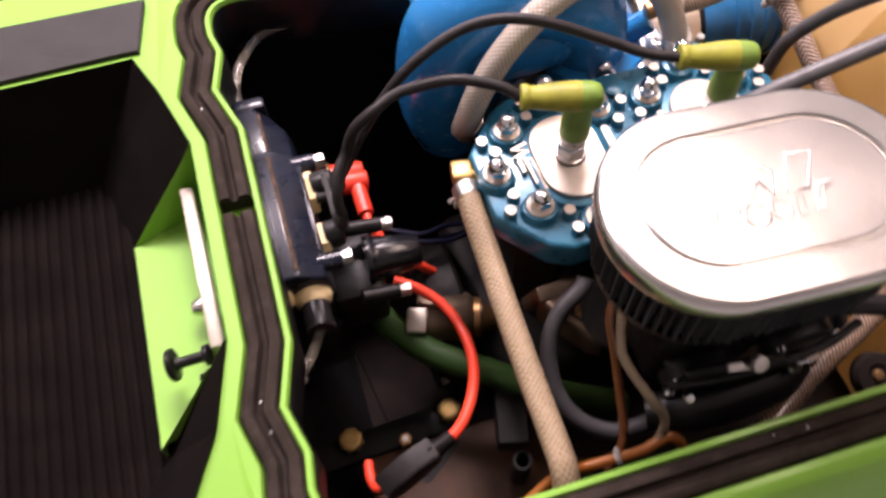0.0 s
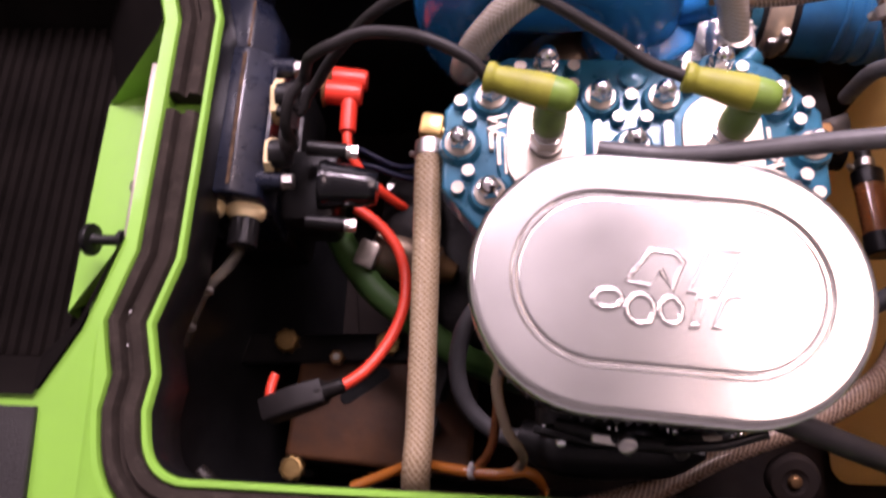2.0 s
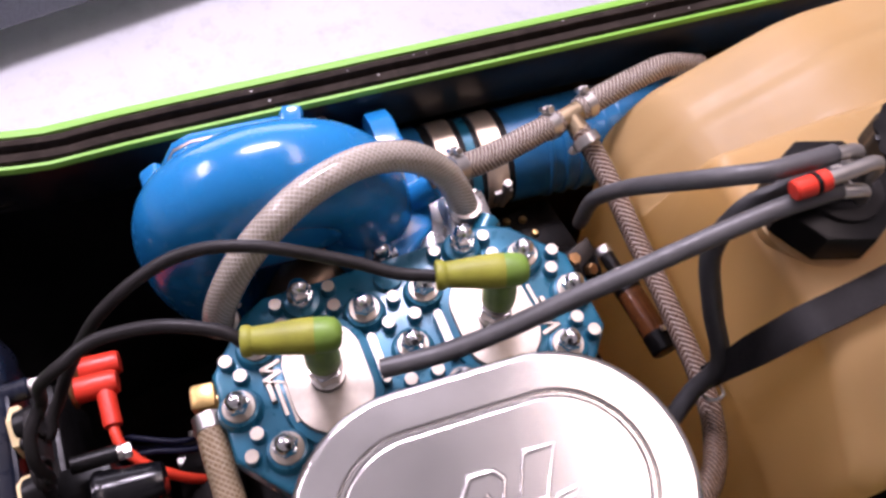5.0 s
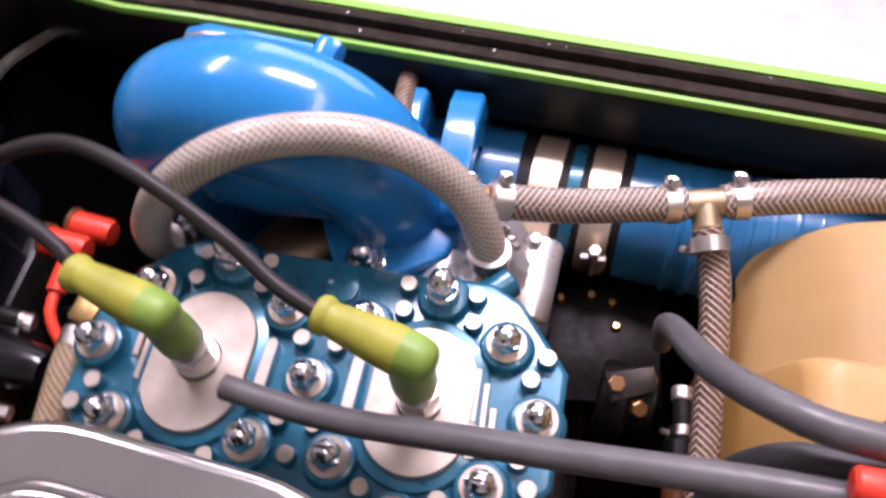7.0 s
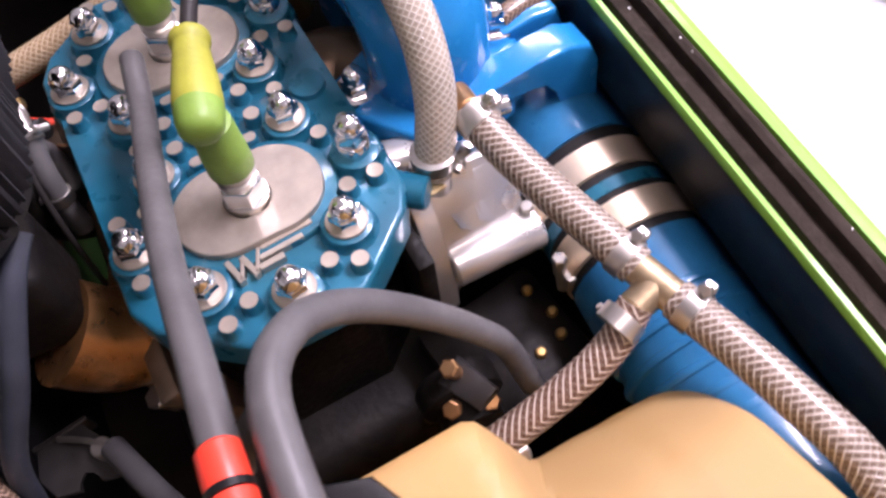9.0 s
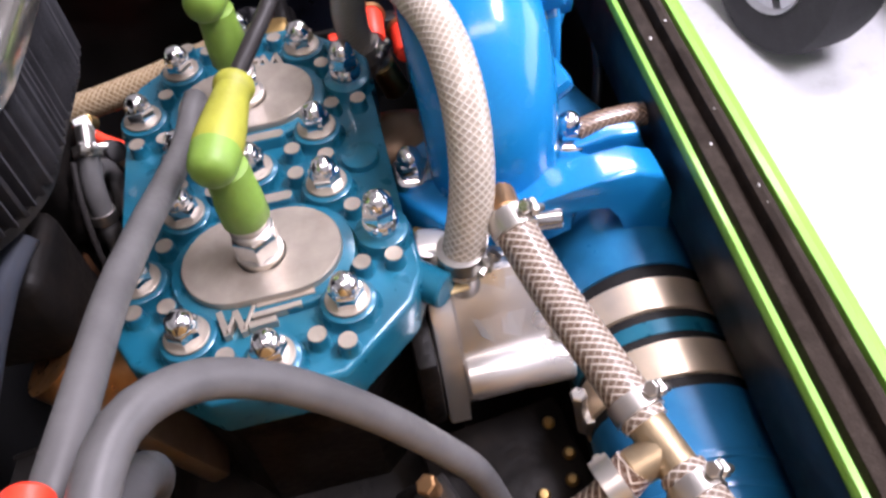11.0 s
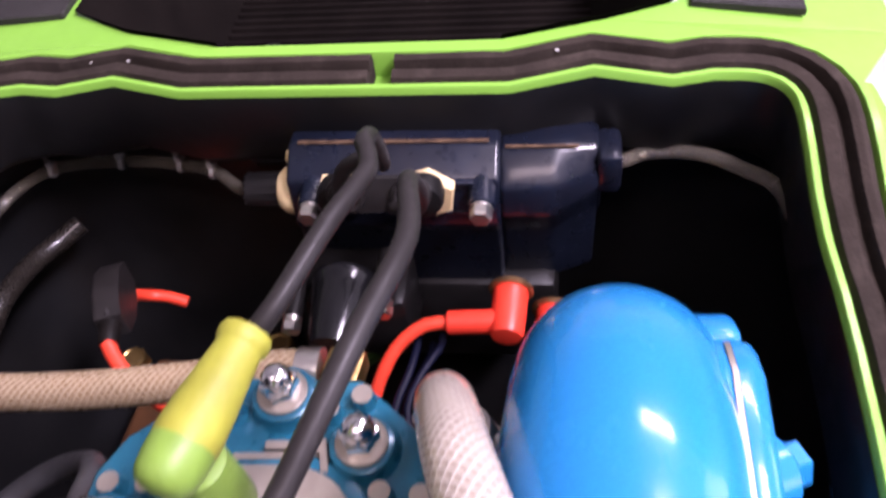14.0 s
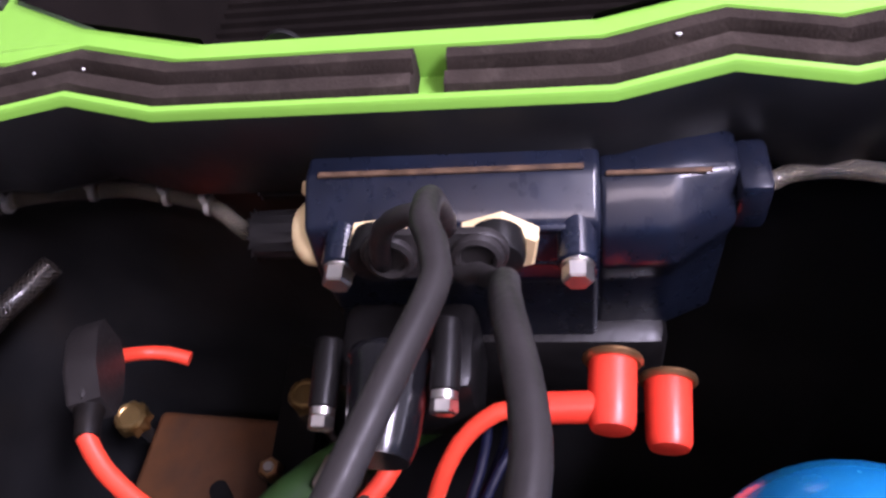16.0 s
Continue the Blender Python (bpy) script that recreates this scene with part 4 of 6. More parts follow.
for s in (-1, 1):
    part("body", rbox((0.046, 0.070, 0.058), pose(s * 0.034 - 0.002, -0.122, -0.012, 0, 0, -4), 0.008, 3), ENGINE_BLACK, carb)
    part("throat", rod((s * 0.034 - 0.002, -0.122, 0.010), (s * 0.034 - 0.002, -0.122, 0.047), 0.027, 28), ENGINE_BLACK, carb)
    part("fuel_cover", prism(stadium(0.046, 0.030, 8), 0, 0.010, 0.002, 2, pose(s * 0.034 - 0.002, -0.160, -0.015, 90, 0, 0)), BLACK_PLASTIC, carb)
    for ox, oz in ((-0.018, 0.008), (0.018, 0.008), (-0.018, -0.012), (0.018, -0.012)):
        p = Vector((s * 0.034 - 0.002 + ox, -0.170, -0.013 + oz))
        part("screw", lathe([(0.0036, 0), (0.0036, 0.002), (0.0024, 0.0032), (0, 0.0034)], 12, aim(p, p + Vector((0, -1, 0)))), CHROME, carb, "plated screw")
part("throttle_arm", tube([(-0.0480, -0.1700, 0.000), (-0.0310, -0.1745, 0.010), (-0.0136, -0.1790, 0.0145), (0.0040, -0.1800, 0.0060), (0.0204, -0.1790, -0.0130)], 0.0038, 12), BLACK_PLASTIC, carb, "dark cranked throttle arm")
part("throttle_lever", rbox((0.019, 0.0052, 0.0036), pose(-0.0225, -0.1790, 0.0150, 18, 10, -6), 0.0008, 1), STEEL, carb, "bright throttle lever")
part("knuckle", lathe([(0, -0.003), (0.0040, -0.003), (0.0052, -0.001), (0.0050, 0.004), (0.0028, 0.0055), (0, 0.0056)], 16, aim((-0.0136, -0.1800, 0.0158), (-0.012, -0.21, 0.05))), STEEL, carb, "bright ball knuckle")
part("pivot_bolt", bolt_mesh((0.0204, -0.1740, -0.0180), (0.0204, -0.1800, -0.0140), 0.0080, 0.0045, 0.0036), STEEL, carb, "bright pivot bolt")
part("split_pin", rod((0.0240, -0.1800, -0.0130), (0.0325, -0.1815, -0.0110), 0.0013, 8), CHROME, carb, "thin bright split pin")
part("web", prism([(-0.0560, -0.1500), (-0.0440, -0.1500), (-0.0440, -0.1720), (-0.0500, -0.1760)], -0.012, -0.006, 0.001, 1), MAT_GREY, carb, "dark grey web plate")
part("air_horn", tube([(-0.066, -0.172, -0.045), (-0.045, -0.178, -0.040), (-0.015, -0.180, -0.036), (0.015, -0.178, -0.034), (0.034, -0.172, -0.036)], 0.016, 24, radii=[0.010, 0.0155, 0.0165, 0.0160, 0.012]), BLACK_PLASTIC, carb, "glossy black cast cover")
for sx, sy, sz in ((-0.0440, -0.1770, -0.0250), (-0.0220, -0.1870, -0.0270)):
    part("screw", lathe([(0.0040, -0.004), (0.0040, 0.0012), (0.0026, 0.0030), (0, 0.0032)], 12, aim((sx, sy, sz), (sx, sy - 0.5, sz + 0.9))), CHROME, carb, "plated screw")
for tx, ty, ta in ((0.0165, -0.168, 0), (0.0255, -0.1745, 35)):
    part("link_tab", rbox((0.011, 0.007, 0.004), pose(tx, ty, -0.027, 20, 10, ta), 0.0008, 1), MACHINED, carb, "bare metal link tab")
part("linkage_rod", tube([(-0.060, -0.172, -0.005), (-0.020, -0.180, 0.004), (0.030, -0.180, 0.006), (0.062, -0.172, 0.004)], 0.0028, 10), BLACK_PLASTIC, carb)
part("cable_bracket", prism([(-0.011, -0.008), (0.009, -0.010), (0.010, -0.003), (0.002, -0.002), (0.000, 0.006), (-0.009, 0.009)], 0, 0.0025, 0.0005, 1, pose(0.0470, -0.1620, -0.0400, 40, 0, -6)), MACHINED, carb, "bare metal stepped cable bracket")
part("bracket_foot", rbox((0.020, 0.0024, 0.009), pose(0.0470, -0.1700, -0.0480, 10, 0, -6), 0.0005, 1), MACHINED, carb, "bare metal bracket foot")
intake = thing("intake_manifold", "black intake manifold with a tarnished flange beside the block", "manifold")
for s in (-1, 1):
    # only the aft runner is bronze: its lit look is put into the colour
    part("runner", tube([(s * 0.05 - 0.004, -0.105, -0.04), (s * 0.05, -0.088, -0.06), (s * 0.05, -0.05, -0.075)], 0.026, 20), BRONZE_LIT_CAST if s > 0 else ENGINE_BLACK, intake)
part("flange", rbox((0.20, 0.012, 0.062), pose(0, -0.062, -0.078, 20, 0, 0), 0.003), CAST, intake, "tarnished metal flange")
part("casting", tube([(-0.012, -0.074, -0.078), (0.008, -0.0765, -0.084), (0.028, -0.0800, -0.091), (0.048, -0.0820, -0.098), (0.064, -0.0800, -0.106)], 0.013, 20, radii=[0.008, 0.0125, 0.0140, 0.0135, 0.009]), BRONZE_LIT_CAST, intake, "rough bronze cast shoulder with warm lamp glow in its colour")
part("casting", prism([(-0.100, -0.076), (-0.094, -0.064), (-0.062, -0.062), (-0.052, -0.070), (-0.056, -0.098), (-0.068, -0.116), (-0.076, -0.112)], -0.080, -0.052, 0.006, 3), CAST, intake, "tarnished cast shoulder")
for bx, by, bz in ((0.0764, -0.0840, -0.0880), (-0.074, -0.092, -0.052)):
    part("stud", bolt_mesh((bx, by + 0.004, bz - 0.012), (bx, by, bz), 0.011, 0.006, 0.005), BRASS if bx < 0 else STEEL, intake, "hexagon bolt")

# ---- exhaust ----
for bx, by in ((-0.0540, -0.0700), (-0.0665, -0.0780), (-0.0600, -0.0900)):
    part("bolt", bolt_mesh((bx, by, -0.060), (bx, by, -0.0500), 0.0085, 0.0055, 0.0045), COPPER, intake, "tarnished bronze bolt")
elbow = thing("exhaust_elbow", "glossy bright blue cast exhaust elbow bolted to its flange", "exhaust elbow", (0.002, 0.001, -0.006))
core = tube([(0.008, 0.113, -0.045), (0.006, 0.1135, -0.012), (-0.001, 0.114, 0.018), (-0.024, 0.1145, 0.041), (-0.062, 0.116, 0.048), (-0.098, 0.119, 0.032), (-0.111, 0.122, -0.004), (-0.111, 0.126, -0.055), (-0.100, 0.133, -0.10)], 0.034, 44, 0.003, radii=[0.031, 0.032, 0.033, 0.034, 0.034, 0.034, 0.0335, 0.033, 0.032])
part("casting", core, BLUE, elbow)
fill = lathe([(0, -0.034), (0.020, -0.031), (0.029, -0.018), (0.0315, 0), (0.029, 0.018), (0.020, 0.030), (0, 0.034)], 36, pose(-0.052, 0.1165, 0.006, 0, 90, 0) @ Matrix.Diagonal((1.1, 1.0, 1.7, 1)))
part("web", fill, BLUE, elbow)
part("flange", prism([(0.045, 0.085), (0.052, 0.110), (0.045, 0.142), (0.022, 0.158), (0.004, 0.166), (-0.010, 0.158), (-0.026, 0.135), (-0.028, 0.095), (-0.012, 0.066), (0.004, 0.060), (0.018, 0.066)], -0.034, -0.0165, 0.003, 3), BLUE, elbow)
# the side cover with its gasket seam, lugs and hexagon plug
SIDE = [(-0.118, -0.028), (-0.112, 0.040), (-0.100, 0.058), (-0.088, 0.062), (-0.034, 0.056), (-0.020, 0.042), (-0.018, -0.020), (-0.040, -0.040)]
YZ = Matrix(((1, 0, 0, 0), (0, 0, 1, 0), (0, 1, 0, 0), (0, 0, 0, 1)))
part("side_flange", prism(SIDE, 0.128, 0.1475, 0.001, 1, YZ), BLUE, elbow)
part("gasket", prism([(x * 0.997 - 0.0002, z * 0.997) for x, z in SIDE], 0.1474, 0.1492, 0, 1, YZ), MACHINED, elbow, "thin grey gasket edge")
part("side_cover", prism(SIDE, 0.1491, 0.1575, 0.006, 3, YZ), BLUE, elbow)
part("lug", rbox((0.014, 0.018, 0.012), pose(-0.026, 0.150, 0.052, 15, 0, -20), 0.003), BLUE, elbow)
part("plug_boss", rod((-0.080, 0.155, 0.004), (-0.088, 0.172, 0.000), 0.014, 24), BLUE, elbow)
part("hex_plug", prism(hex_profile(0.014), 0, 0.010, 0.001, 1, aim((-0.088, 0.172, 0.000), (-0.10, 0.195, -0.006))), BLUE, elbow)
part("ear", rbox((0.016, 0.016, 0.014), pose(-0.1165, 0.150, 0.034, 0, -30, 0), 0.004, 3), BLUE, elbow)
part("ear", rbox((0.007, 0.014, 0.012), pose(-0.0296, 0.157, 0.043, 0, 20, 0), 0.002), BLUE, elbow)
part("knuckle", rbox((0.022, 0.020, 0.012), pose(-0.012, 0.147, 0.012, 30, 8, 12), 0.004), BLUE, elbow)
# cast arms reaching over the lower pipe
XP = Matrix(((0, 0, 1, 0), (1, 0, 0, 0), (0, 1, 0, 0), (0, 0, 0, 1)))
part("arm", prism([(0.112, -0.022), (0.112, -0.010), (0.130, -0.005), (0.152, -0.001), (0.172, 0.000), (0.185, -0.006), (0.192, -0.020), (0.195, -0.056), (0.171, -0.056), (0.168, -0.028), (0.161, -0.018), (0.148, -0.015)], 0.030, 0.048, 0.003, 3, XP), BLUE, elbow)
part("arm", prism([(0.148, -0.028), (0.154, -0.011), (0.172, -0.008), (0.187, -0.010), (0.193, -0.024), (0.194, -0.054), (0.183, -0.054), (0.179, -0.032)], 0.002, 0.014, 0.003, 3, XP), BLUE, elbow)
part("outlet_boss", rod((0.034, 0.112, -0.020), (0.056, 0.107, -0.002), 0.010, 20), BLUE, elbow)
for x, y in ((0.0035, 0.0725), (0.0035, 0.1535)):
    part("nut_seat", lathe([(0.0115, -0.020), (0.0112, -0.0125), (0.0095, -0.012), (0, -0.012)], 24, Matrix.Translation((x, y, 0))), CHROME, elbow, "chrome spacer under the nut")
    shared("cap_nut", nut_me, elbow, pose(x, y, -0.0115, 0, 0, 20), "chrome domed cap nut")

pipe = thing("exhaust_pipe", "blue painted exhaust pipe along the hull side", "exhaust pipe", (0.001, 0.004, -0.002))
PA, PB = Vector((0.068, 0.1655, -0.084)), Vector((0.142, 0.1605, -0.084))
part("front_section", tube([(-0.105, 0.135, -0.095), (-0.07, 0.158, -0.090), (-0.02, 0.166, -0.086), (0.03, 0.166, -0.084), tuple(PA.lerp(PB, 0.05))], 0.0405, 36), BLUE_DEEP, pipe)
part("coupling", lathe([(0.036, 0), (0.0385, 0.001), (0.0385, (PB - PA).length - 0.001), (0.036, (PB - PA).length)], 40, aim(PA, PB)), STRAP, pipe, "black rubber coupling sleeve")
part("joint_ring", lathe([(0.036, 0), (0.0392, 0.0004), (0.0392, 0.0076), (0.036, 0.008)], 40, aim(PA.lerp(PB, 0.46), PB)), TEAL, pipe, "teal ring between the clamps")
part("rear_section", tube([tuple(PA.lerp(PB, 0.95)), (0.25, 0.150, -0.082), (0.36, 0.138, -0.080), (0.47, 0.126, -0.082)], 0.0395, 36), BLUE_DEEP, pipe)
for k in range(8):
    rx0 = 0.1665 + 0.0125 * k
    rc = Vector((rx0, 0.1585 - 0.10 * (rx0 - 0.155), -0.0835))
    part("ridge", lathe([(0.0385, 0), (0.0406, 0.0010), (0.0411, 0.0028), (0.0406, 0.0046), (0.0385, 0.0056)], 44, aim(rc, rc + Vector((1, -0.10, 0.012)))), BLUE_DEEP, pipe)
for f in (0.155, 0.62):
    a = PA.lerp(PB, f)
    d = (PB - PA).normalized()
    c = thing("band_clamp", "wide stainless band clamp round the rubber coupling", "clamp", (0.001, 0.004, -0.002), group="exhaust clamps")
    part("band", lathe([(0.0385, 0), (0.0402, 0.0006), (0.0402, 0.0176), (0.0385, 0.0182)], 48, aim(a, a + d)), BAND, c, "bright stainless band")
    q = a + Vector((0.009, -0.040, 0.010))
    part("screw", bolt_mesh(q + Vector((0, 0, -0.02)), q + Vector((0, -0.004, 0.012)), 0.007, 0.005, 0.0032), STEEL, c)
    part("lug", rbox((0.016, 0.010, 0.014), Matrix.Translation(q + Vector((0, 0.002, -0.006))), 0.002), STEEL, c)

man = thing("exhaust_manifold", "polished billet aluminium exhaust manifold beside the head", "manifold", (0.001, -0.001, -0.003))
MX = Matrix(((1, 0, 0, 0), (0, 0, -1, 0), (0, 1, 0, 0), (0, 0, 0, 1)))
part("block", prism([(0.046, -0.095), (0.050, -0.040), (0.058, -0.030), (0.072, -0.028), (0.079, -0.036), (0.086, -0.058), (0.092, -0.070), (0.094, -0.095)], -0.124, -0.076, 0.003, 3, MX), POLISHED, man)
part("crest", rod((0.062, 0.076, -0.034), (0.066, 0.122, -0.032), 0.0072, 28), POLISHED, man)
part("crest", rod((0.073, 0.078, -0.046), (0.077, 0.122, -0.044), 0.0050, 24), POLISHED, man)
part("barrel", rod((0.0905, 0.078, -0.074), (0.0935, 0.130, -0.072), 0.0120, 28), POLISHED, man)
part("barrel", rod((0.040, 0.068, -0.034), (0.046, 0.094, -0.034), 0.0105, 24), POLISHED, man)
part("cheek", prism([(0.068, -0.105), (0.066, -0.040), (0.074, -0.028), (0.082, -0.034), (0.098, -0.082), (0.098, -0.105)], -0.077, -0.066, 0.002, 2, MX), POLISHED, man)
for k, (y0, y1, tilt) in enumerate(((0.078, 0.092, -5), (0.089, 0.104, 4), (0.100, 0.118, -3))):
    fan = bmesh.new()
    top = [fan.verts.new(p) for p in ((0.0690, y0, -0.0238), (0.0700, y1, -0.0238 + 0.0003 * tilt), (0.0885, 0.094 + 0.006 * k, -0.0542), (0.0865, 0.088 + 0.005 * k, -0.0512 - 0.0003 * tilt))]
    low = [fan.verts.new((v.co.x - 0.004, v.co.y, v.co.z - 0.006)) for v in top]
    fan.faces.new(top)
    for a in range(4):
        b = (a + 1) % 4
        fan.faces.new((top[a], low[a], low[b], top[b]))
    part("facet", fan, POLISHED, man, "bright machined facet", smooth=False)
part("shelf", rbox((0.020, 0.044, 0.016), pose(0.050, 0.100, -0.038, 0, 6, 4), 0.002), POLISHED, man)
part("fitting", prism(hex_profile(0.012), 0, 0.010, 0.001, 1, aim((0.034, 0.070, -0.040), (0.034, 0.071, -0.02))), BRASS, man, "small brass fitting")
part("fitting", rod((0.044, 0.068, -0.042), (0.047, 0.072, -0.026), 0.0050, 16), STEEL, man, "steel stud")
part("tab", prism([(0.062, 0.070), (0.080, 0.074), (0.079, 0.086), (0.066, 0.083)], -0.0205, -0.0188, 0.0005, 1), CREAM, man, "pale gasket tab")
part("end_bolt", rod((0.046, 0.118, -0.022), (0.049, 0.138, -0.0215), 0.0062, 18), CHROME, man, "chrome bolt end")
part("flange", rbox((0.21, 0.010, 0.055), pose(0.0, 0.060, -0.062), 0.003), ENGINE_BLACK, man)
for k in range(4):
    part("mark_stroke", rbox((0.0035, 0.005, 0.0012), pose(0.063, 0.084 + 0.009 * k, -0.0212, 0, 8, 0), 0.0003, 1), STEEL, man, "engraved stroke")
part("runner", tube([(-0.055, 0.058, -0.062), (-0.050, 0.085, -0.062), (-0.020, 0.105, -0.062), (0.006, 0.112, -0.058)], 0.028, 24), CAST, man, "tarnished cast runner behind the head")

# ---- braided cooling hoses ----
hose("braided_hose", [(-0.1060, 0.0735, -0.0370), (-0.1059, 0.0635, -0.0155), (-0.0981, 0.0625, 0.0120), (-0.0790, 0.0672, 0.0412), (-0.0516, 0.0750, 0.0622), (-0.0240, 0.0852, 0.0674), (0.0082, 0.0945, 0.0620), (0.0367, 0.0968, 0.0475), (0.0578, 0.0940, 0.0228), (0.0677, 0.0874, -0.0029), (0.0708, 0.0826, -0.0191)], 0.0098, HOSE_CLEAR, "thick clear hose with white braid arching over the exhaust elbow", "braided hose", seg=20, group="braided hoses")
hose("braided_hose", [(0.066, 0.106, 0.006), (0.085, 0.110, 0.000), (0.110, 0.117, -0.007), (0.140, 0.126, -0.012), (0.164, 0.1325, -0.016)], 0.0092, HOSE_SMOKE, "clear braided hose from the elbow to a metal tee", "braided hose", seg=20, group="braided hoses")
hose("braided_hose", [(0.184, 0.138, -0.017), (0.213, 0.145, -0.016), (0.243, 0.152, -0.018), (0.272, 0.158, -0.022), (0.31, 0.162, -0.04)], 0.0092, HOSE_SMOKE, "clear braided hose running aft from the tee beside the tank", "braided hose", seg=20, group="braided hoses")
hose("braided_hose", [(0.177, 0.123, -0.019), (0.1840, 0.1080, -0.0300), (0.1882, 0.0819, -0.0410), (0.1900, 0.0421, -0.0551), (0.1905, -0.0034, -0.0636), (0.1880, -0.0600, -0.0730), (0.1830, -0.0900, -0.0775)], 0.0080, HOSE_BROWN, "smoked braided hose dropping in front of the amber tank", "braided hose", seg=20, group="braided hoses")
hose("braided_hose", [(0.1830, -0.0900, -0.0775), (0.1760, -0.1060, -0.0770), (0.1560, -0.1295, -0.0700), (0.1127, -0.1539, -0.0610), (0.0535, -0.1779, -0.0565), (0.0024, -0.2040, -0.0580), (-0.03, -0.212, -0.075)], 0.0080, HOSE_DARK, "brown braided hose running along the hull side", "braided hose", seg=18, group="braided hoses")
hose("braided_hose", [(-0.126, 0.006, -0.017), (-0.127, -0.010, -0.018), (-0.127, -0.060, -0.030), (-0.127, -0.115, -0.040), (-0.127, -0.170, -0.044), (-0.128, -0.192, -0.046), (-0.130, -0.21, -0.07)], 0.0088, HOSE_TAN, "aged braided hose from the brass elbow to the hull side", "braided hose", seg=20, group="braided hoses")
hose("braided_hose", [(0.006, 0.158, -0.017), (0.004, 0.168, -0.016), (0.002, 0.184, -0.017), (0.001, 0.200, -0.020), (0.000, 0.216, -0.028)], 0.0062, HOSE_DARK, "brown braided hose behind the elbow's nut", "braided hose", seg=18, group="braided hoses")

hose("braided_hose", [(-0.2790, -0.1960, -0.0970), (-0.2660, -0.2070, -0.1000), (-0.2480, -0.2150, -0.0980), (-0.2140, -0.2160, -0.0920), (-0.1740, -0.2140, -0.0970), (-0.1340, -0.2090, -0.1120)], 0.0062, HOSE_BLACK, "black braided hose in the front corner of the bilge", "braided hose", seg=18, group="braided hoses")
tee = thing("hose_tee", "cast brass hose tee with three worm clamps", "pipe tee")
part("body", rod((0.163, 0.1322, -0.0160), (0.187, 0.1385, -0.0170), 0.0078, 18), TEE_BRASS, tee)
part("branch", rod((0.175, 0.1355, -0.0165), (0.1778, 0.121, -0.020), 0.0076, 18), TEE_BRASS, tee)
for p, d in (((0.157, 0.1308, -0.0150), (1, 0.25, -0.1)), ((0.192, 0.1400, -0.0168), (1, 0.24, 0.02)), ((0.1795, 0.114, -0.0225), (0.25, -1, -0.35))):
    part("clamp", clamp_mesh(p, d, 0.0096), STEEL, tee, "stainless worm clamp")
fit1 = thing("hose_fitting", "brass hose elbow with a steel clamp on the head", "hose fitting", group="hose fittings")
part("elbow", rbox((0.015, 0.016, 0.012), pose(-0.1255, 0.0180, -0.014, 0, 0, -8), 0.0025), BRASS, fit1, "square brass elbow")
part("nipple", rod((-0.122, 0.016, -0.016), (-0.108, 0.010, -0.018), 0.006, 14), BRASS, fit1)
part("clamp", clamp_mesh((-0.1265, 0.003, -0.0172), (0, -1, 0), 0.0090, 0.010), STEEL, fit1, "stainless worm clamp")
fit2 = thing("hose_fitting", "bronze nipple with a steel clamp on the blue elbow", "hose fitting", group="hose fittings")
part("nipple", rod((0.052, 0.107, 0.002), (0.068, 0.106, 0.006), 0.0068, 16), COPPER, fit2)
part("clamp", clamp_mesh((0.072, 0.107, 0.0045), (1, 0.2, -0.28), 0.0096, 0.010), STEEL, fit2, "stainless worm clamp")
fit3 = thing("hose_fitting", "steel nipple and clamp on the polished manifold", "hose fitting", group="hose fittings")
part("nipple", rod((0.0705, 0.084, -0.034), (0.0705, 0.084, -0.012), 0.0075, 16), STEEL, fit3)
part("clamp", clamp_mesh((0.0700, 0.0842, -0.010), (0, 0, 1), 0.0102, 0.008), STEEL, fit3, "stainless worm clamp")
fit4 = thing("hose_fitting", "brass fitting and clamp at the block's front corner", "hose fitting", group="hose fittings")
part("nipple", rod((-0.1020, 0.082, -0.056), (-0.1028, 0.0745, -0.034), 0.0080, 16), BRASS, fit4)
part("clamp", clamp_mesh((-0.1038, 0.068, -0.024), (-0.1, -0.4, 1), 0.0102, 0.009), STEEL, fit4, "stainless worm clamp")

# ---- fuel tank ----
tank = thing("fuel_tank", "amber translucent plastic fuel tank held by a black strap", "fuel tank")


def soft_min(a, b, k):
    h = max(0.0, min(1.0, 0.5 + 0.5 * (b - a) / k))
    return b + (a - b) * h - k * h * (1 - h)


def tank_top(x, y):
    """Height of the tank's upper skin: a plateau for the caps, a riser, and a lower shoulder that climbs aft."""
    shoulder = soft_min(soft_min(-0.043 + 1.42 * (x - 0.207), 0.001 + 0.42 * (x - 0.238), 0.010), 0.044, 0.010)
    shoulder -= 0.0028 * math.exp(-((y - 0.088) / 0.006) ** 2)
    shoulder -= 0.22 * max(0.0, y - 0.085)
    plateau = 0.0560 - 0.0008 * math.cos((x - 0.2) * 40)
    riser = soft_min(plateau, plateau - 4.0 * (y - 0.0300), 0.016)
    riser = soft_min(riser, plateau - 0.85 * (-0.098 - y), 0.022)
    return -soft_min(-riser, -shoulder, 0.007)


TX0, TX1, TY0, TY1, TR = 0.2035, 0.485, -0.176, 0.1340, 0.016


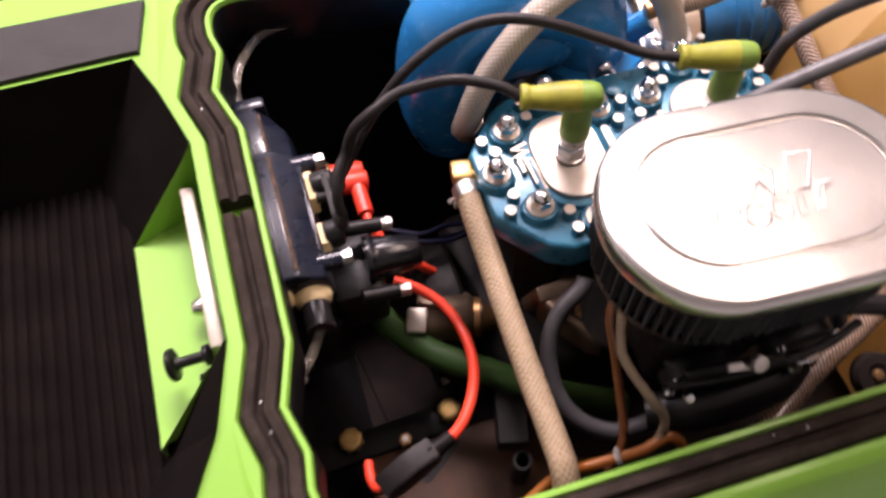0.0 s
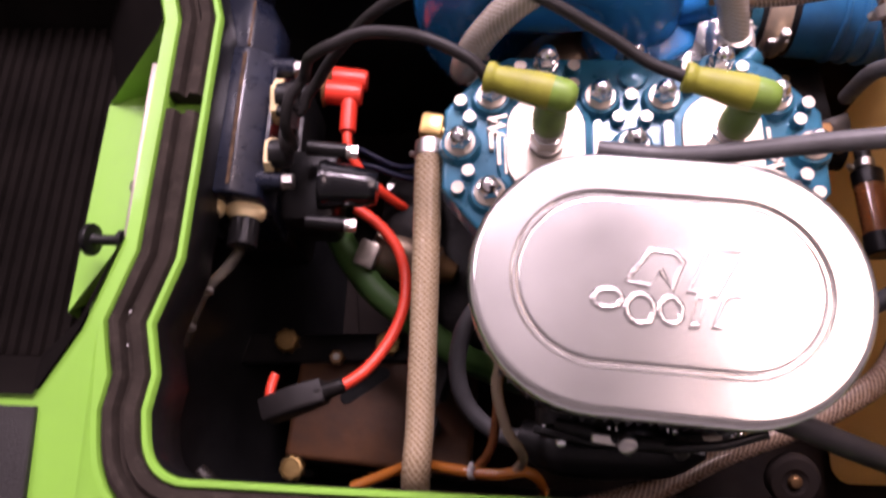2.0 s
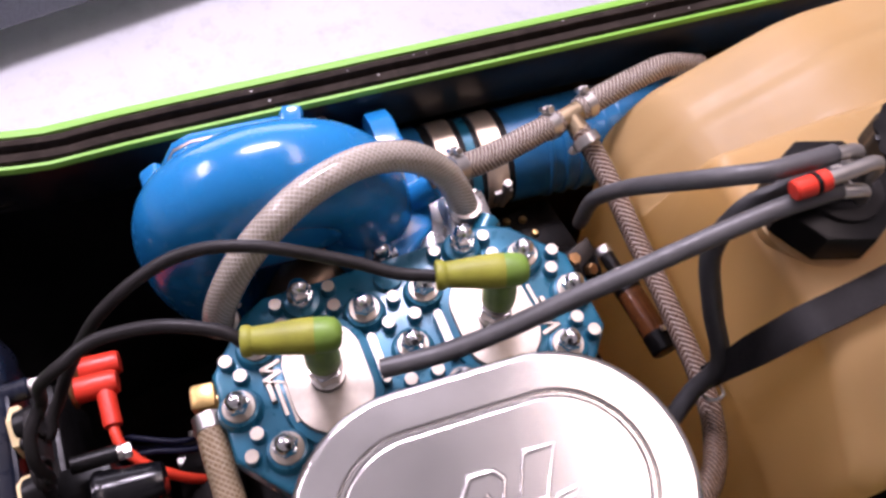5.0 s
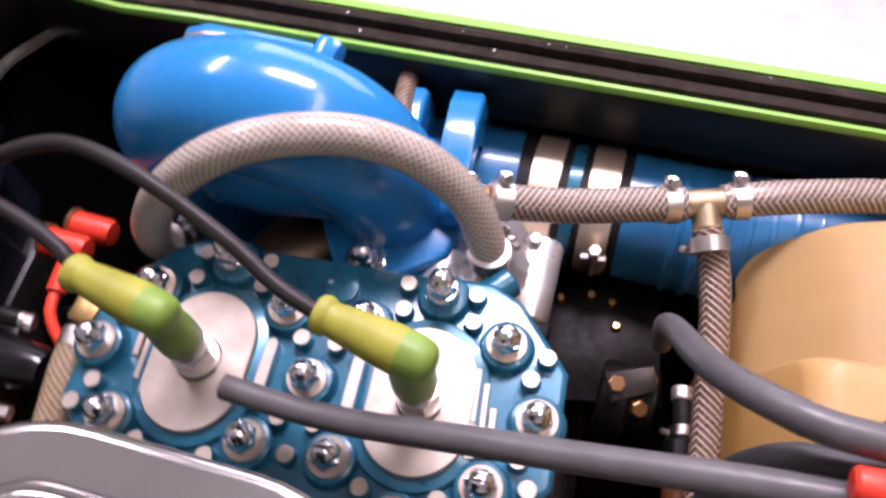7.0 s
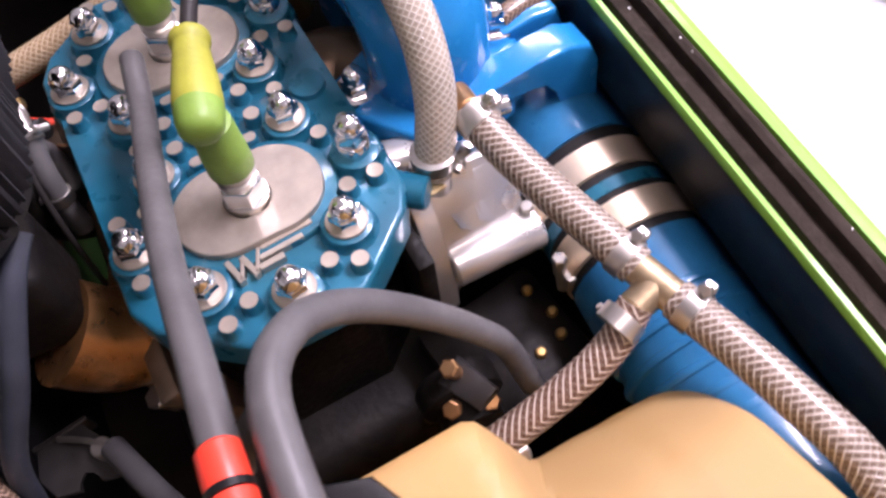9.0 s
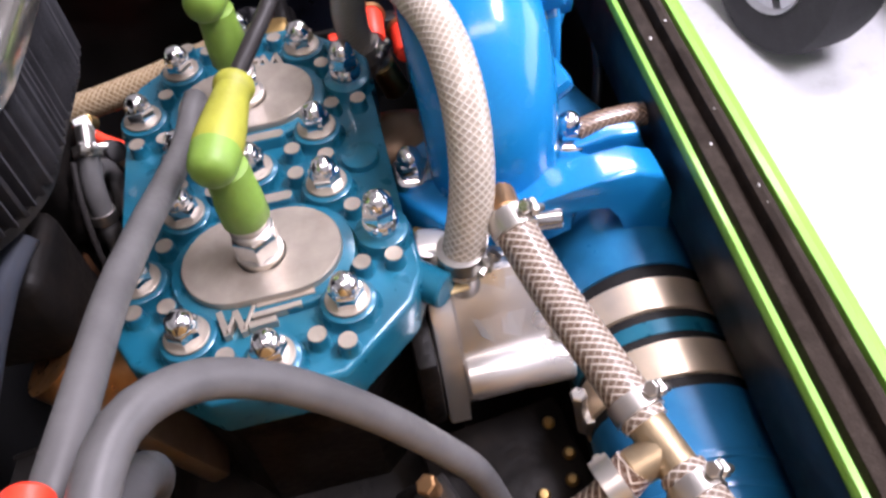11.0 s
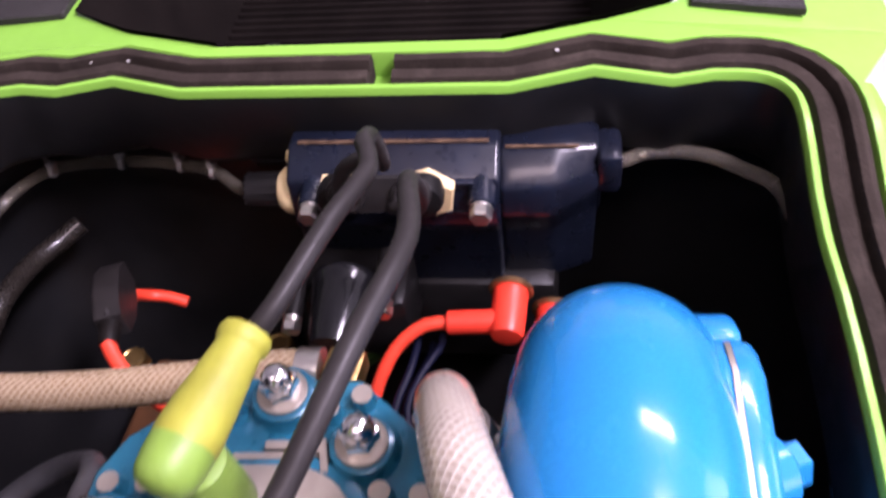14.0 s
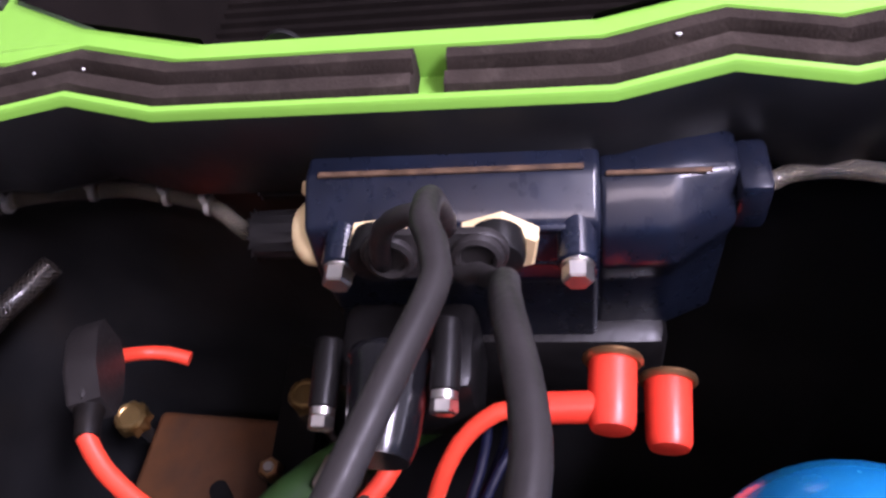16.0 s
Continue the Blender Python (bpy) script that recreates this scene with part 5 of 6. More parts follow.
def tank_skin():
    """The skin as rings that shrink from the rounded plan outline to the middle, with walls below."""
    plan = []
    for cx, cy, a0 in ((TX1 - TR, TY1 - TR, 0), (TX0 + TR, TY1 - TR, 90), (TX0 + TR, TY0 + TR, 180), (TX1 - TR, TY0 + TR, 270)):
        plan += [(cx + TR * math.cos(radians(a0 + 9 * i)), cy + TR * math.sin(radians(a0 + 9 * i))) for i in range(11)]
    plan = [p for a, b in zip(plan, plan[1:] + plan[:1]) for p in [tuple(Vector(a).lerp(Vector(b), k / m)) for m in (max(1, int((Vector(b) - Vector(a)).length / 0.0045)),) for k in range(m)]]
    bm = bmesh.new()
    rings = []
    r = 0.011
    steps = [(0.012, -0.30), (0.010, -0.16), (0.004, -0.075)]
    for inset, z in steps:
        rings.append([bm.verts.new((x + (inset if x < 0.3 else -inset), y, min(z, tank_top(x, y) - r - 0.004))) for x, y in plan])
    inset = [r * (1 - math.cos(radians(15 * i))) for i in range(7)] + [0.014, 0.018, 0.022]
    cx, cy = (TX0 + TX1) / 2, (TY0 + TY1) / 2
    for i, d in enumerate(inset):
        fx, fy = 1 - 2 * d / (TX1 - TX0), 1 - 2 * d / (TY1 - TY0)
        drop = r * (1 - math.sin(radians(15 * min(i, 6))))
        line = [(cx + (x - cx) * fx, cy + (y - cy) * fy) for x, y in plan]
        rings.append([bm.verts.new((x, y, tank_top(x, y) - drop)) for x, y in line])
    for a, b in zip(rings, rings[1:]):
        for i in range(len(a)):
            j = (i + 1) % len(a)
            bm.faces.new((a[i], a[j], b[j], b[i]))
    # the upper skin inside the last ring
    d = inset[-1]
    fx, fy = 1 - 2 * d / (TX1 - TX0), 1 - 2 * d / (TY1 - TY0)
    last = rings[-1]
    n = 26
    for k in range(1, n + 1):
        f = 1 - k / n
        row = [bm.verts.new((cx + (v.co.x - cx) * f, cy + (v.co.y - cy) * f, tank_top(cx + (v.co.x - cx) * f, cy + (v.co.y - cy) * f))) for v in rings[-1]] if k < n else [bm.verts.new((cx, cy, tank_top(cx, cy)))] * len(last)
        for i in range(len(last)):
            j = (i + 1) % len(last)
            bm.faces.new((last[i], last[j], row[j], row[i]) if k < n else (last[i], last[j], row[i]))
        last = row
    bm.faces.new(rings[0][::-1])
    return bm


tk = part("body", tank_skin(), TANK, tank, "amber translucent tank body")
for f in tk.data.polygons:
    f.use_smooth = True
part("filler_neck", lathe([(0.034, 0.044), (0.0335, 0.0565), (0.031, 0.058), (0, 0.058)], 40, Matrix.Translation((0.3185, -0.022, 0))), TANK, tank, "amber moulded neck under the filler cap")
part("pickup_neck", lathe([(0.037, 0.044), (0.0365, 0.0565), (0.034, 0.058), (0, 0.058)], 40, Matrix.Translation((0.2415, -0.0285, 0))), TANK, tank, "amber moulded neck under the pickup cap")
rim2 = prism([(0.0365 * math.cos(0.05 + i * math.pi / 4), 0.0365 * math.sin(0.05 + i * math.pi / 4)) for i in range(8)], 0.060, 0.0815, 0.003, 2, Matrix.Translation((0.2415, -0.0285, 0)))
pick = thing("fuel_pickup", "black octagonal fuel pickup cap with bent steel pipes on the tank", "fuel pickup")
part("cap", rim2, BLACK_PLASTIC, pick, "black octagonal cap")
part("collar", lathe([(0.031, 0.050), (0.0325, 0.055), (0.0325, 0.060), (0.030, 0.062), (0, 0.062)], 36, Matrix.Translation((0.2415, -0.0285, 0))), BLACK_PLASTIC, pick)
part("plate", lathe([(0.022, 0.080), (0.022, 0.0845), (0.020, 0.0853), (0, 0.0853)], 32, Matrix.Translation((0.2435, -0.0310, 0))), WIRE_BLACK, pick, "worn round face plate")
for px, py, qx, qy, pz in ((0.250, -0.0220, 0.228, -0.0202, 0.1070), (0.254, -0.0330, 0.217, -0.0335, 0.1085), (0.246, -0.0405, 0.227, -0.0363, 0.0970)):
    part("barb", tube([(px, py, 0.080), (px, py, pz - 0.012), (px - 0.0012, py, pz - 0.005), (px - 0.006, py, pz - 0.0008), (px - 0.014, py + (qy - py) * 0.4, pz), (qx, qy, pz)], 0.0042, 14), STEEL, pick, "bent steel pipe")
for px, py in ((0.2385, -0.0320), (0.2405, -0.0245)):
    part("stub", lathe([(0.0046, 0.083), (0.0050, 0.0835), (0.0050, 0.092), (0.0030, 0.092), (0.0030, 0.086), (0, 0.086)], 16, Matrix.Translation((px, py, 0))), STEEL, pick, "open steel stub")
filler = thing("filler_cap", "large black ribbed filler cap on the tank", "filler cap")
fc = []
for i in range(48):
    r = 0.036 if i % 4 in (0, 1) else 0.0335
    fc.append((r * math.cos(i * math.pi / 24), r * math.sin(i * math.pi / 24)))
part("grip", prism(fc, 0.051, 0.074, 0.003, 2, Matrix.Translation((0.3185, -0.022, 0.006))), BLACK_PLASTIC, filler, "ribbed black grip")
part("top", lathe([(0.024, 0.074), (0.024, 0.077), (0.022, 0.078), (0, 0.078)], 32, Matrix.Translation((0.3185, -0.022, 0.006))), BLACK_PLASTIC, filler)
strap = thing("tank_strap", "flat black rubber strap across the amber tank", "strap")
sb = bmesh.new()
line = curve_points([(0.176, -0.074, -0.040), (0.179, -0.078, -0.010), (0.1815, -0.082, 0.020), (0.186, -0.085, 0.042), (0.198, -0.086, 0.0555), (0.222, -0.085, 0.0575), (0.28, -0.081, 0.0580), (0.36, -0.078, 0.0575), (0.45, -0.076, 0.056)], 0.004)
rows = []
for i, c in enumerate(line):
    t = (line[min(i + 1, len(line) - 1)] - line[max(i - 1, 0)]).normalized()
    sd = Vector((0, 1, 0))
    nn = t.cross(sd).normalized()
    w = 0.0075 + 0.0022 * min(1, i / 14)
    rows.append([sb.verts.new(c + sd * a * w + nn * b * 0.0015) for a, b in ((-1, -1), (1, -1), (1, 1), (-1, 1))])
for a, b in zip(rows, rows[1:]):
    for i in range(4):
        sb.faces.new((a[i], a[(i + 1) % 4], b[(i + 1) % 4], b[i]))
sb.faces.new(rows[0]), sb.faces.new(rows[-1][::-1])
part("band", sb, STRAP, strap, "flat black rubber band")
part("ring", tube([(0.180, -0.066, -0.042), (0.172, -0.074, -0.050), (0.172, -0.086, -0.048), (0.180, -0.088, -0.040), (0.180, -0.066, -0.042)], 0.0014, 8), STEEL, strap, "wire ring")

# fuel lines
hose("fuel_hose", [(-0.0256, -0.0179, 0.0275), (0.0094, -0.0226, 0.0307), (0.0415, -0.0261, 0.0414), (0.0810, -0.0289, 0.0585), (0.1227, -0.0316, 0.0744), (0.1674, -0.0330, 0.0877), (0.1997, -0.0345, 0.0955), (0.2290, -0.0365, 0.0971)], 0.0056, HOSE_GREY, "loose grey rubber fuel hose lying over the head", "fuel hose", seg=16, group="fuel hoses")
loose = bpy.data.objects["fuel_hose"]
# the hose end is capped; a black disc gives the hollow's shade
part("bore", lathe([(0.0, 0), (0.0036, 0), (0.0036, 0.0004), (0, 0.0004)], 14, aim((-0.0257, -0.0179, 0.0275), (-0.06, -0.0135, 0.0240))), BLACK_PLASTIC, loose, "black disc for the shade inside the open bore")
valve = thing("pipe_plug", "red rubber plug with a black ring on a steel pipe", "plug")
a, b = Vector((0.1975, -0.0325, 0.1065)), Vector((0.2175, -0.0335, 0.1085))
part("plug", lathe([(0, 0), (0.0046, 0.0003), (0.0057, 0.0015), (0.0059, 0.0110), (0.0055, 0.0120), (0.0055, 0.0140), (0.0061, 0.0145), (0.0059, 0.0200), (0, 0.0202)], 22, aim(a, b)), RED, valve, "red rubber plug")
part("band", lathe([(0.0054, 0.0116), (0.0063, 0.0119), (0.0063, 0.0139), (0.0054, 0.0142)], 22, aim(a, b)), BLACK_PLASTIC, valve, "black ring")
hose("fuel_hose", [(0.2320, -0.0204, 0.1070), (0.2116, -0.0194, 0.1075), (0.1933, -0.0172, 0.1059), (0.1806, -0.0118, 0.1019), (0.1681, -0.0003, 0.0884), (0.1613, 0.0163, 0.0656), (0.1597, 0.0375, 0.0327), (0.1610, 0.0585, -0.0056), (0.1620, 0.0690, -0.0318), (0.1678, 0.0794, -0.0784)], 0.0056, HOSE_GREY, "grey fuel hose arching forward and down from the tank", "fuel hose", seg=16, group="fuel hoses")
hose("fuel_hose", [(0.2349, -0.0265, 0.0905), (0.2100, -0.0240, 0.0895), (0.1870, -0.0215, 0.0790), (0.1730, -0.0275, 0.0504), (0.1735, -0.0490, 0.0162), (0.1778, -0.0729, -0.0199), (0.1644, -0.0777, -0.0481), (0.1349, -0.0938, -0.0712), (0.0877, -0.1143, -0.0896)], 0.0062, HOSE_CHAR, "charcoal fuel hose bending down the tank's front", "fuel hose", seg=16, group="fuel hoses")

# ---- coil box at the front ----
box = thing("electrical_box", "navy blue painted electrical box under the front rim", "electrical box", (-0.002, 0.001, 0.004))
bp = [(-0.276, -0.0130), (-0.262, -0.0118), (-0.2500, -0.0112), (-0.2330, -0.0212), (-0.2290, -0.0500), (-0.2320, -0.056), (-0.234, -0.105), (-0.276, -0.105)]


def along_y(profile, y0, y1, taper0=1.0, taper1=1.0, bevel=0.003):
    cx = sum(p[0] for p in profile) / len(profile)
    cz = sum(p[1] for p in profile) / len(profile)
    bm = bmesh.new()
    a = [bm.verts.new((cx + (x - cx) * taper0, y0, cz + (z - cz) * taper0)) for x, z in profile]
    b = [bm.verts.new((cx + (x - cx) * taper1, y1, cz + (z - cz) * taper1)) for x, z in profile]
    bm.faces.new(a), bm.faces.new(b[::-1])
    for i in range(len(a)):
        j = (i + 1) % len(a)
        bm.faces.new((a[i], b[i], b[j], a[j]))
    bmesh.ops.recalc_face_normals(bm, faces=bm.faces)
    if bevel:
        bmesh.ops.bevel(bm, geom=[e for e in bm.edges if e.calc_face_angle(0) > 0.5], offset=bevel, segments=3, affect="EDGES", profile=0.5)
    return bm


part("cover", along_y(bp, -0.033, 0.074, bevel=0.0026), NAVY, box)
sp = [(-0.274, -0.0155), (-0.2500, -0.0150), (-0.2330, -0.0270), (-0.2300, -0.0440), (-0.2360, -0.0600), (-0.240, -0.105), (-0.274, -0.105)]
ec = bmesh.new()
rings = []
for y, back, low in ((0.0735, 0.0, 0.0), (0.1000, 0.0010, 0.0), (0.1225, 0.0130, 0.0090)):
    rings.append([ec.verts.new((x - back * (0.25 if z > -0.02 else 1.0) * (x > -0.27), y, z + (low if -0.07 < z < -0.04 else -low * 0.25))) for x, z in sp])
ec.faces.new(rings[0]), ec.faces.new(rings[2][::-1])
for a, b in zip(rings, rings[1:]):
    for i in range(len(sp)):
        j = (i + 1) % len(sp)
        ec.faces.new((a[i], b[i], b[j], a[j]))
bmesh.ops.recalc_face_normals(ec, faces=ec.faces)
bmesh.ops.bevel(ec, geom=[e for e in ec.edges if e.calc_face_angle(0) > 0.22], offset=0.0028, segments=3, affect="EDGES", profile=0.5)
part("end_case", ec, NAVY, box)
part("seam", rbox((0.0020, 0.036, 0.0010), pose(-0.2502, 0.0940, -0.0148), 0.0003, 1), DUST, box, "dusty raised edge along the end case")
part("ridge", rbox((0.0030, 0.088, 0.0022), pose(-0.2322, 0.0235, -0.0218), 0.0009, 2), NAVY, box)
part("back_plate", rbox((0.014, 0.165, 0.085), pose(-0.279, 0.044, -0.045), 0.004), NAVY, box)
part("end_block", rbox((0.024, 0.012, 0.024), pose(-0.256, 0.127, -0.030), 0.003), NAVY, box)
part("seam", rbox((0.0024, 0.096, 0.0012), pose(-0.2505, 0.0205, -0.0109, 0, 0, 0), 0.0003, 1), DUST, box, "dusty raised edge along the cover")
part("seam", rbox((0.0014, 0.078, 0.0014), pose(-0.2303, 0.0205, -0.0405), 0.0003, 1), NAVY, box)
part("lower_case", rbox((0.055, 0.135, 0.075), pose(-0.256, 0.036, -0.135), 0.008), BLACK_PLASTIC, box)
for y in (-0.0185, 0.0655):
    part("bolt_boss", rod((-0.240, y, -0.026), (-0.2200, y, -0.027), 0.0068, 20), NAVY, box)
    part("bolt", bolt_mesh((-0.2205, y, -0.027), (-0.2185, y, -0.027), 0.0095, 0.006, 0.0058), STEEL, box, "bright hexagon bolt")
for y, t, af in ((-0.003, 8, 0.024), (0.0385, 22, 0.0265)):
    part("gland_nut", prism(hex_profile(af), 0, 0.006, 0.001, 1, aim((-0.2305, y, -0.0245), (-0.2, y, -0.0255)) @ pose(0, 0, 0, 0, 0, t)), CREAM, box, "cream nylon gland nut")
    part("gland", lathe([(0.0098, 0), (0.0100, 0.008), (0.0092, 0.011), (0.0060, 0.012), (0, 0.012)], 24, aim((-0.226, y, -0.019), (-0.2, y, -0.016))), BLACK_PLASTIC, box, "black rubber gland")
gz = pose(-0.2165, 0.0185, -0.0118, 0, 76, 0) @ pose(0, 0, 0, 0, 0, 90)
part("grommet_bridge", prism(stadium(0.0500, 0.0185, 14), 0, 0.0035, 0.0014, 3, gz), WIRE_BLACK, box, "black rubber wire grommet")
for dx in (-0.0145, 0.0145):
    part("grommet_ring", lathe([(0.0052, 0.002), (0.0056, 0.0056), (0.0068, 0.0064), (0.0084, 0.0056), (0.0090, 0.0034), (0.0088, 0.0005)], 28, gz @ Matrix.Translation((dx, 0, 0))), WIRE_BLACK, box, "rounded rubber grommet ring")
for z, x in ((-0.039, -0.2455), (-0.031, -0.270)):
    part("end_nut", lathe([(0.0, 0), (0.0125, 0), (0.0132, 0.002), (0.0125, 0.006), (0.0095, 0.009), (0, 0.009)], 24, aim((x, -0.0325, z), (x, -0.06, z))), CREAM, box, "cream nylon nut")
    g = []
    for i in range(32):
        r = 0.0098 if i % 2 else 0.0090
        g.append((r * math.cos(i * math.pi / 16), r * math.sin(i * math.pi / 16)))
    part("cable_gland", prism(g, 0, 0.018, 0.002, 2, aim((x, -0.0415, z), (x, -0.07, z - 0.001))), BLACK_PLASTIC, box, "ribbed black cable gland")

# starter relay and distributor below the box
relay = thing("starter_relay", "glossy black relay cones and bolts beneath the electrical box", "relay")
part("case", rbox((0.040, 0.055, 0.050), pose(-0.216, 0.000, -0.090), 0.006), BLACK_PLASTIC, relay)
part("cone", lathe([(0, 0), (0.0172, 0), (0.0178, 0.0015), (0.0178, 0.004), (0.0166, 0.006), (0.0164, 0.010), (0.0132, 0.034), (0.0112, 0.040), (0, 0.040)], 32, aim((-0.206, -0.003, -0.060), (-0.15, -0.005, -0.063))), GLOSS_BLACK, relay, "ribbed glossy cone")
for y, z in ((0.019, -0.047), (-0.030, -0.062)):
    part("bolt_boss", rod((-0.215, y, z), (-0.188, y, z - 0.005), 0.0055, 18), BLACK_PLASTIC, relay)
    part("bolt", bolt_mesh((-0.189, y, z - 0.005), (-0.185, y, z - 0.006), 0.0090, 0.005, 0.005), STEEL, relay, "bright hexagon bolt")
for y, z in ((0.0795, -0.075), (0.1015, -0.092)):
    cap = thing("red_plug_cap", "bright red rubber elbow cap with an amber washer", "plug cap", group="red caps")
    part("washer", lathe([(0.0, 0), (0.0115, 0), (0.0118, 0.0013), (0.0105, 0.0026), (0, 0.0026)], 28, aim((-0.214, y, z), (-0.18, y - 0.002, z - 0.002))), COPPER, cap, "amber washer")
    part("cap", lathe([(0.0, 0), (0.0092, 0), (0.0093, 0.004), (0.0088, 0.025), (0.0076, 0.028), (0, 0.029)], 26, aim((-0.213, y, z), (-0.18, y - 0.002, z - 0.002))), RED, cap, "red rubber cap")
    if y < 0.09:
        part("arm", rod((-0.194, y - 0.006, z - 0.001), (-0.194, y - 0.032, z - 0.003), 0.0062, 20), RED, cap, "red rubber arm")
hose("red_cable", [(-0.194, 0.050, -0.078), (-0.193, 0.036, -0.079), (-0.184, 0.021, -0.087), (-0.168, 0.010, -0.104), (-0.152, 0.006, -0.124), (-0.14, 0.01, -0.145)], 0.0036, RED_WIRE, "bright red cable curving down from the red cap", "cable", group="red cables")
hose("red_cable", [(-0.188, -0.004, -0.100), (-0.174, -0.012, -0.104), (-0.158, -0.028, -0.110), (-0.149, -0.052, -0.113), (-0.149, -0.080, -0.108), (-0.158, -0.107, -0.100), (-0.172, -0.128, -0.093), (-0.184, -0.1378, -0.088)], 0.0042, RED_WIRE, "bright red battery cable arching over the bilge", "cable", group="red cables")
for k, (dy, dz) in enumerate(((0.0, -0.014), (0.007, -0.020), (0.013, -0.012))):
    hose("signal_wire", [(-0.198, 0.030 + dy, -0.084 + dz), (-0.190, 0.030 + dy, -0.082 + dz), (-0.176, 0.028 + dy * 0.6, -0.082 + dz), (-0.155, 0.022 + dy * 0.5, -0.086 + dz), (-0.130, 0.022 + dy, -0.094 + dz), (-0.105, 0.030, -0.110)], 0.0022, BLUE_WIRE, "thin dark blue wire from the electrical box to the engine", "wire", seg=8, group="signal wires")
lugc = thing("battery_terminal_cover", "black rubber terminal boot on the red cable", "terminal cover")
part("boot", lathe([(0.0046, 0), (0.0054, 0.001), (0.0056, 0.010), (0.0068, 0.016), (0.0078, 0.019), (0, 0.0195)], 18, aim((-0.183, -0.137, -0.088), (-0.2322, -0.1547, -0.095))), ENGINE_BLACK, lugc, "black rubber boot")
part("connector", prism([(-0.022, -0.0085), (-0.012, -0.0135), (0.006, -0.0135), (0.022, -0.0075), (0.022, 0.0075), (0.006, 0.0135), (-0.012, 0.0135), (-0.022, 0.0085)], -0.008, 0.008, 0.003, 3, aim((-0.2170, -0.1490, -0.0935), (-0.2500, -0.1610, -0.0980)) @ pose(0, 0, 0, 0, 90, 0)), WIRE_BLACK, lugc, "black rubber connector cover")
part("latch", rbox((0.014, 0.008, 0.0022), aim((-0.2050, -0.1440, -0.0860), (-0.2380, -0.1560, -0.0905)) @ pose(0, 0, 0, 0, 90, 0), 0.0007, 1), MAT_GREY, lugc, "grey latch on the connector")
hose("red_cable", [(-0.2320, -0.1530, -0.1080), (-0.2420, -0.1470, -0.1220), (-0.2440, -0.1360, -0.1260), (-0.2430, -0.1250, -0.1300)], 0.0036, RED_WIRE, "short red cable end beyond the black connector", "cable", group="red cables")
hose("drain_tube", [(-0.2580, 0.1290, -0.0305), (-0.2645, 0.1430, -0.0290), (-0.2650, 0.1560, -0.0275), (-0.2598, 0.1749, -0.0250), (-0.2481, 0.1931, -0.0247), (-0.2328, 0.2045, -0.0227), (-0.1959, 0.2090, -0.0230)], 0.0036, CLEAR_TUBE, "smoky clear vent tube from the box's end", "tube", group="clear tubes")
part("sleeve", tube([(-0.2030, 0.2090, -0.0228), (-0.1950, 0.2092, -0.0232), (-0.1440, 0.2110, -0.0380), (-0.100, 0.2110, -0.060), (-0.07, 0.20, -0.09)], 0.0041, 12), HULL_BLACK, bpy.data.objects["drain_tube"], "dull black sleeve over the tube's end")
hose("cable_sheath", [(-0.2470, -0.054, -0.0385), (-0.2570, -0.070, -0.0425), (-0.2690, -0.086, -0.0415), (-0.2790, -0.110, -0.0460), (-0.2860, -0.132, -0.0500), (-0.2880, -0.152, -0.0515), (-0.2880, -0.175, -0.0530), (-0.2850, -0.196, -0.0545), (-0.272, -0.214, -0.058), (-0.248, -0.226, -0.062)], 0.0036, CLEAR_TUBE, "smoky clear sheath round cables at the front wall", "tube", group="clear tubes")
for x, y, z in ((-0.2695, -0.087, -0.0418), (-0.2792, -0.1105, -0.0461), (-0.2880, -0.152, -0.0515), (-0.2850, -0.196, -0.0545)):
    t = thing("cable_tie", "white nylon cable tie round the clear sheath", "cable tie", group="cable ties")
    part("loop", lathe([(0.0041, 0), (0.0050, 0.0003), (0.0050, 0.0025), (0.0041, 0.0028)], 20, aim((x, y + 0.0015, z), (x + 0.001, y - 0.03, z + 0.004))), TIE, t)
    part("lock", rbox((0.0036, 0.0030, 0.0042), pose(x + 0.0015, y, z + 0.0058, 0, 0, 10), 0.0007), TIE, t)
    part("tail", rbox((0.0012, 0.0024, 0.009), pose(x + 0.0015, y, z + 0.011, 0, 8, 10), 0.0003, 1), TIE, t)

# ---- bilge: battery box, green hose, small tubes ----
batt = thing("battery_box", "brown lidded battery box in the black bilge", "battery box")
part("lid", rbox((0.150, 0.095, 0.020), pose(-0.172, -0.135, -0.215, 0, 0, -4), 0.005, 3), BROWN_BOARD, batt, "brown moulded lid")
part("slot", prism(stadium(0.046, 0.011, 8), -0.2052, -0.2042, 0, 1, pose(-0.188, -0.118, 0, 0, 0, 35)), BLACK_PLASTIC, batt, "black slot in the lid")
part("case", rbox((0.145, 0.090, 0.100), pose(-0.172, -0.135, -0.275, 0, 0, -4), 0.006), BLACK_PLASTIC, batt)
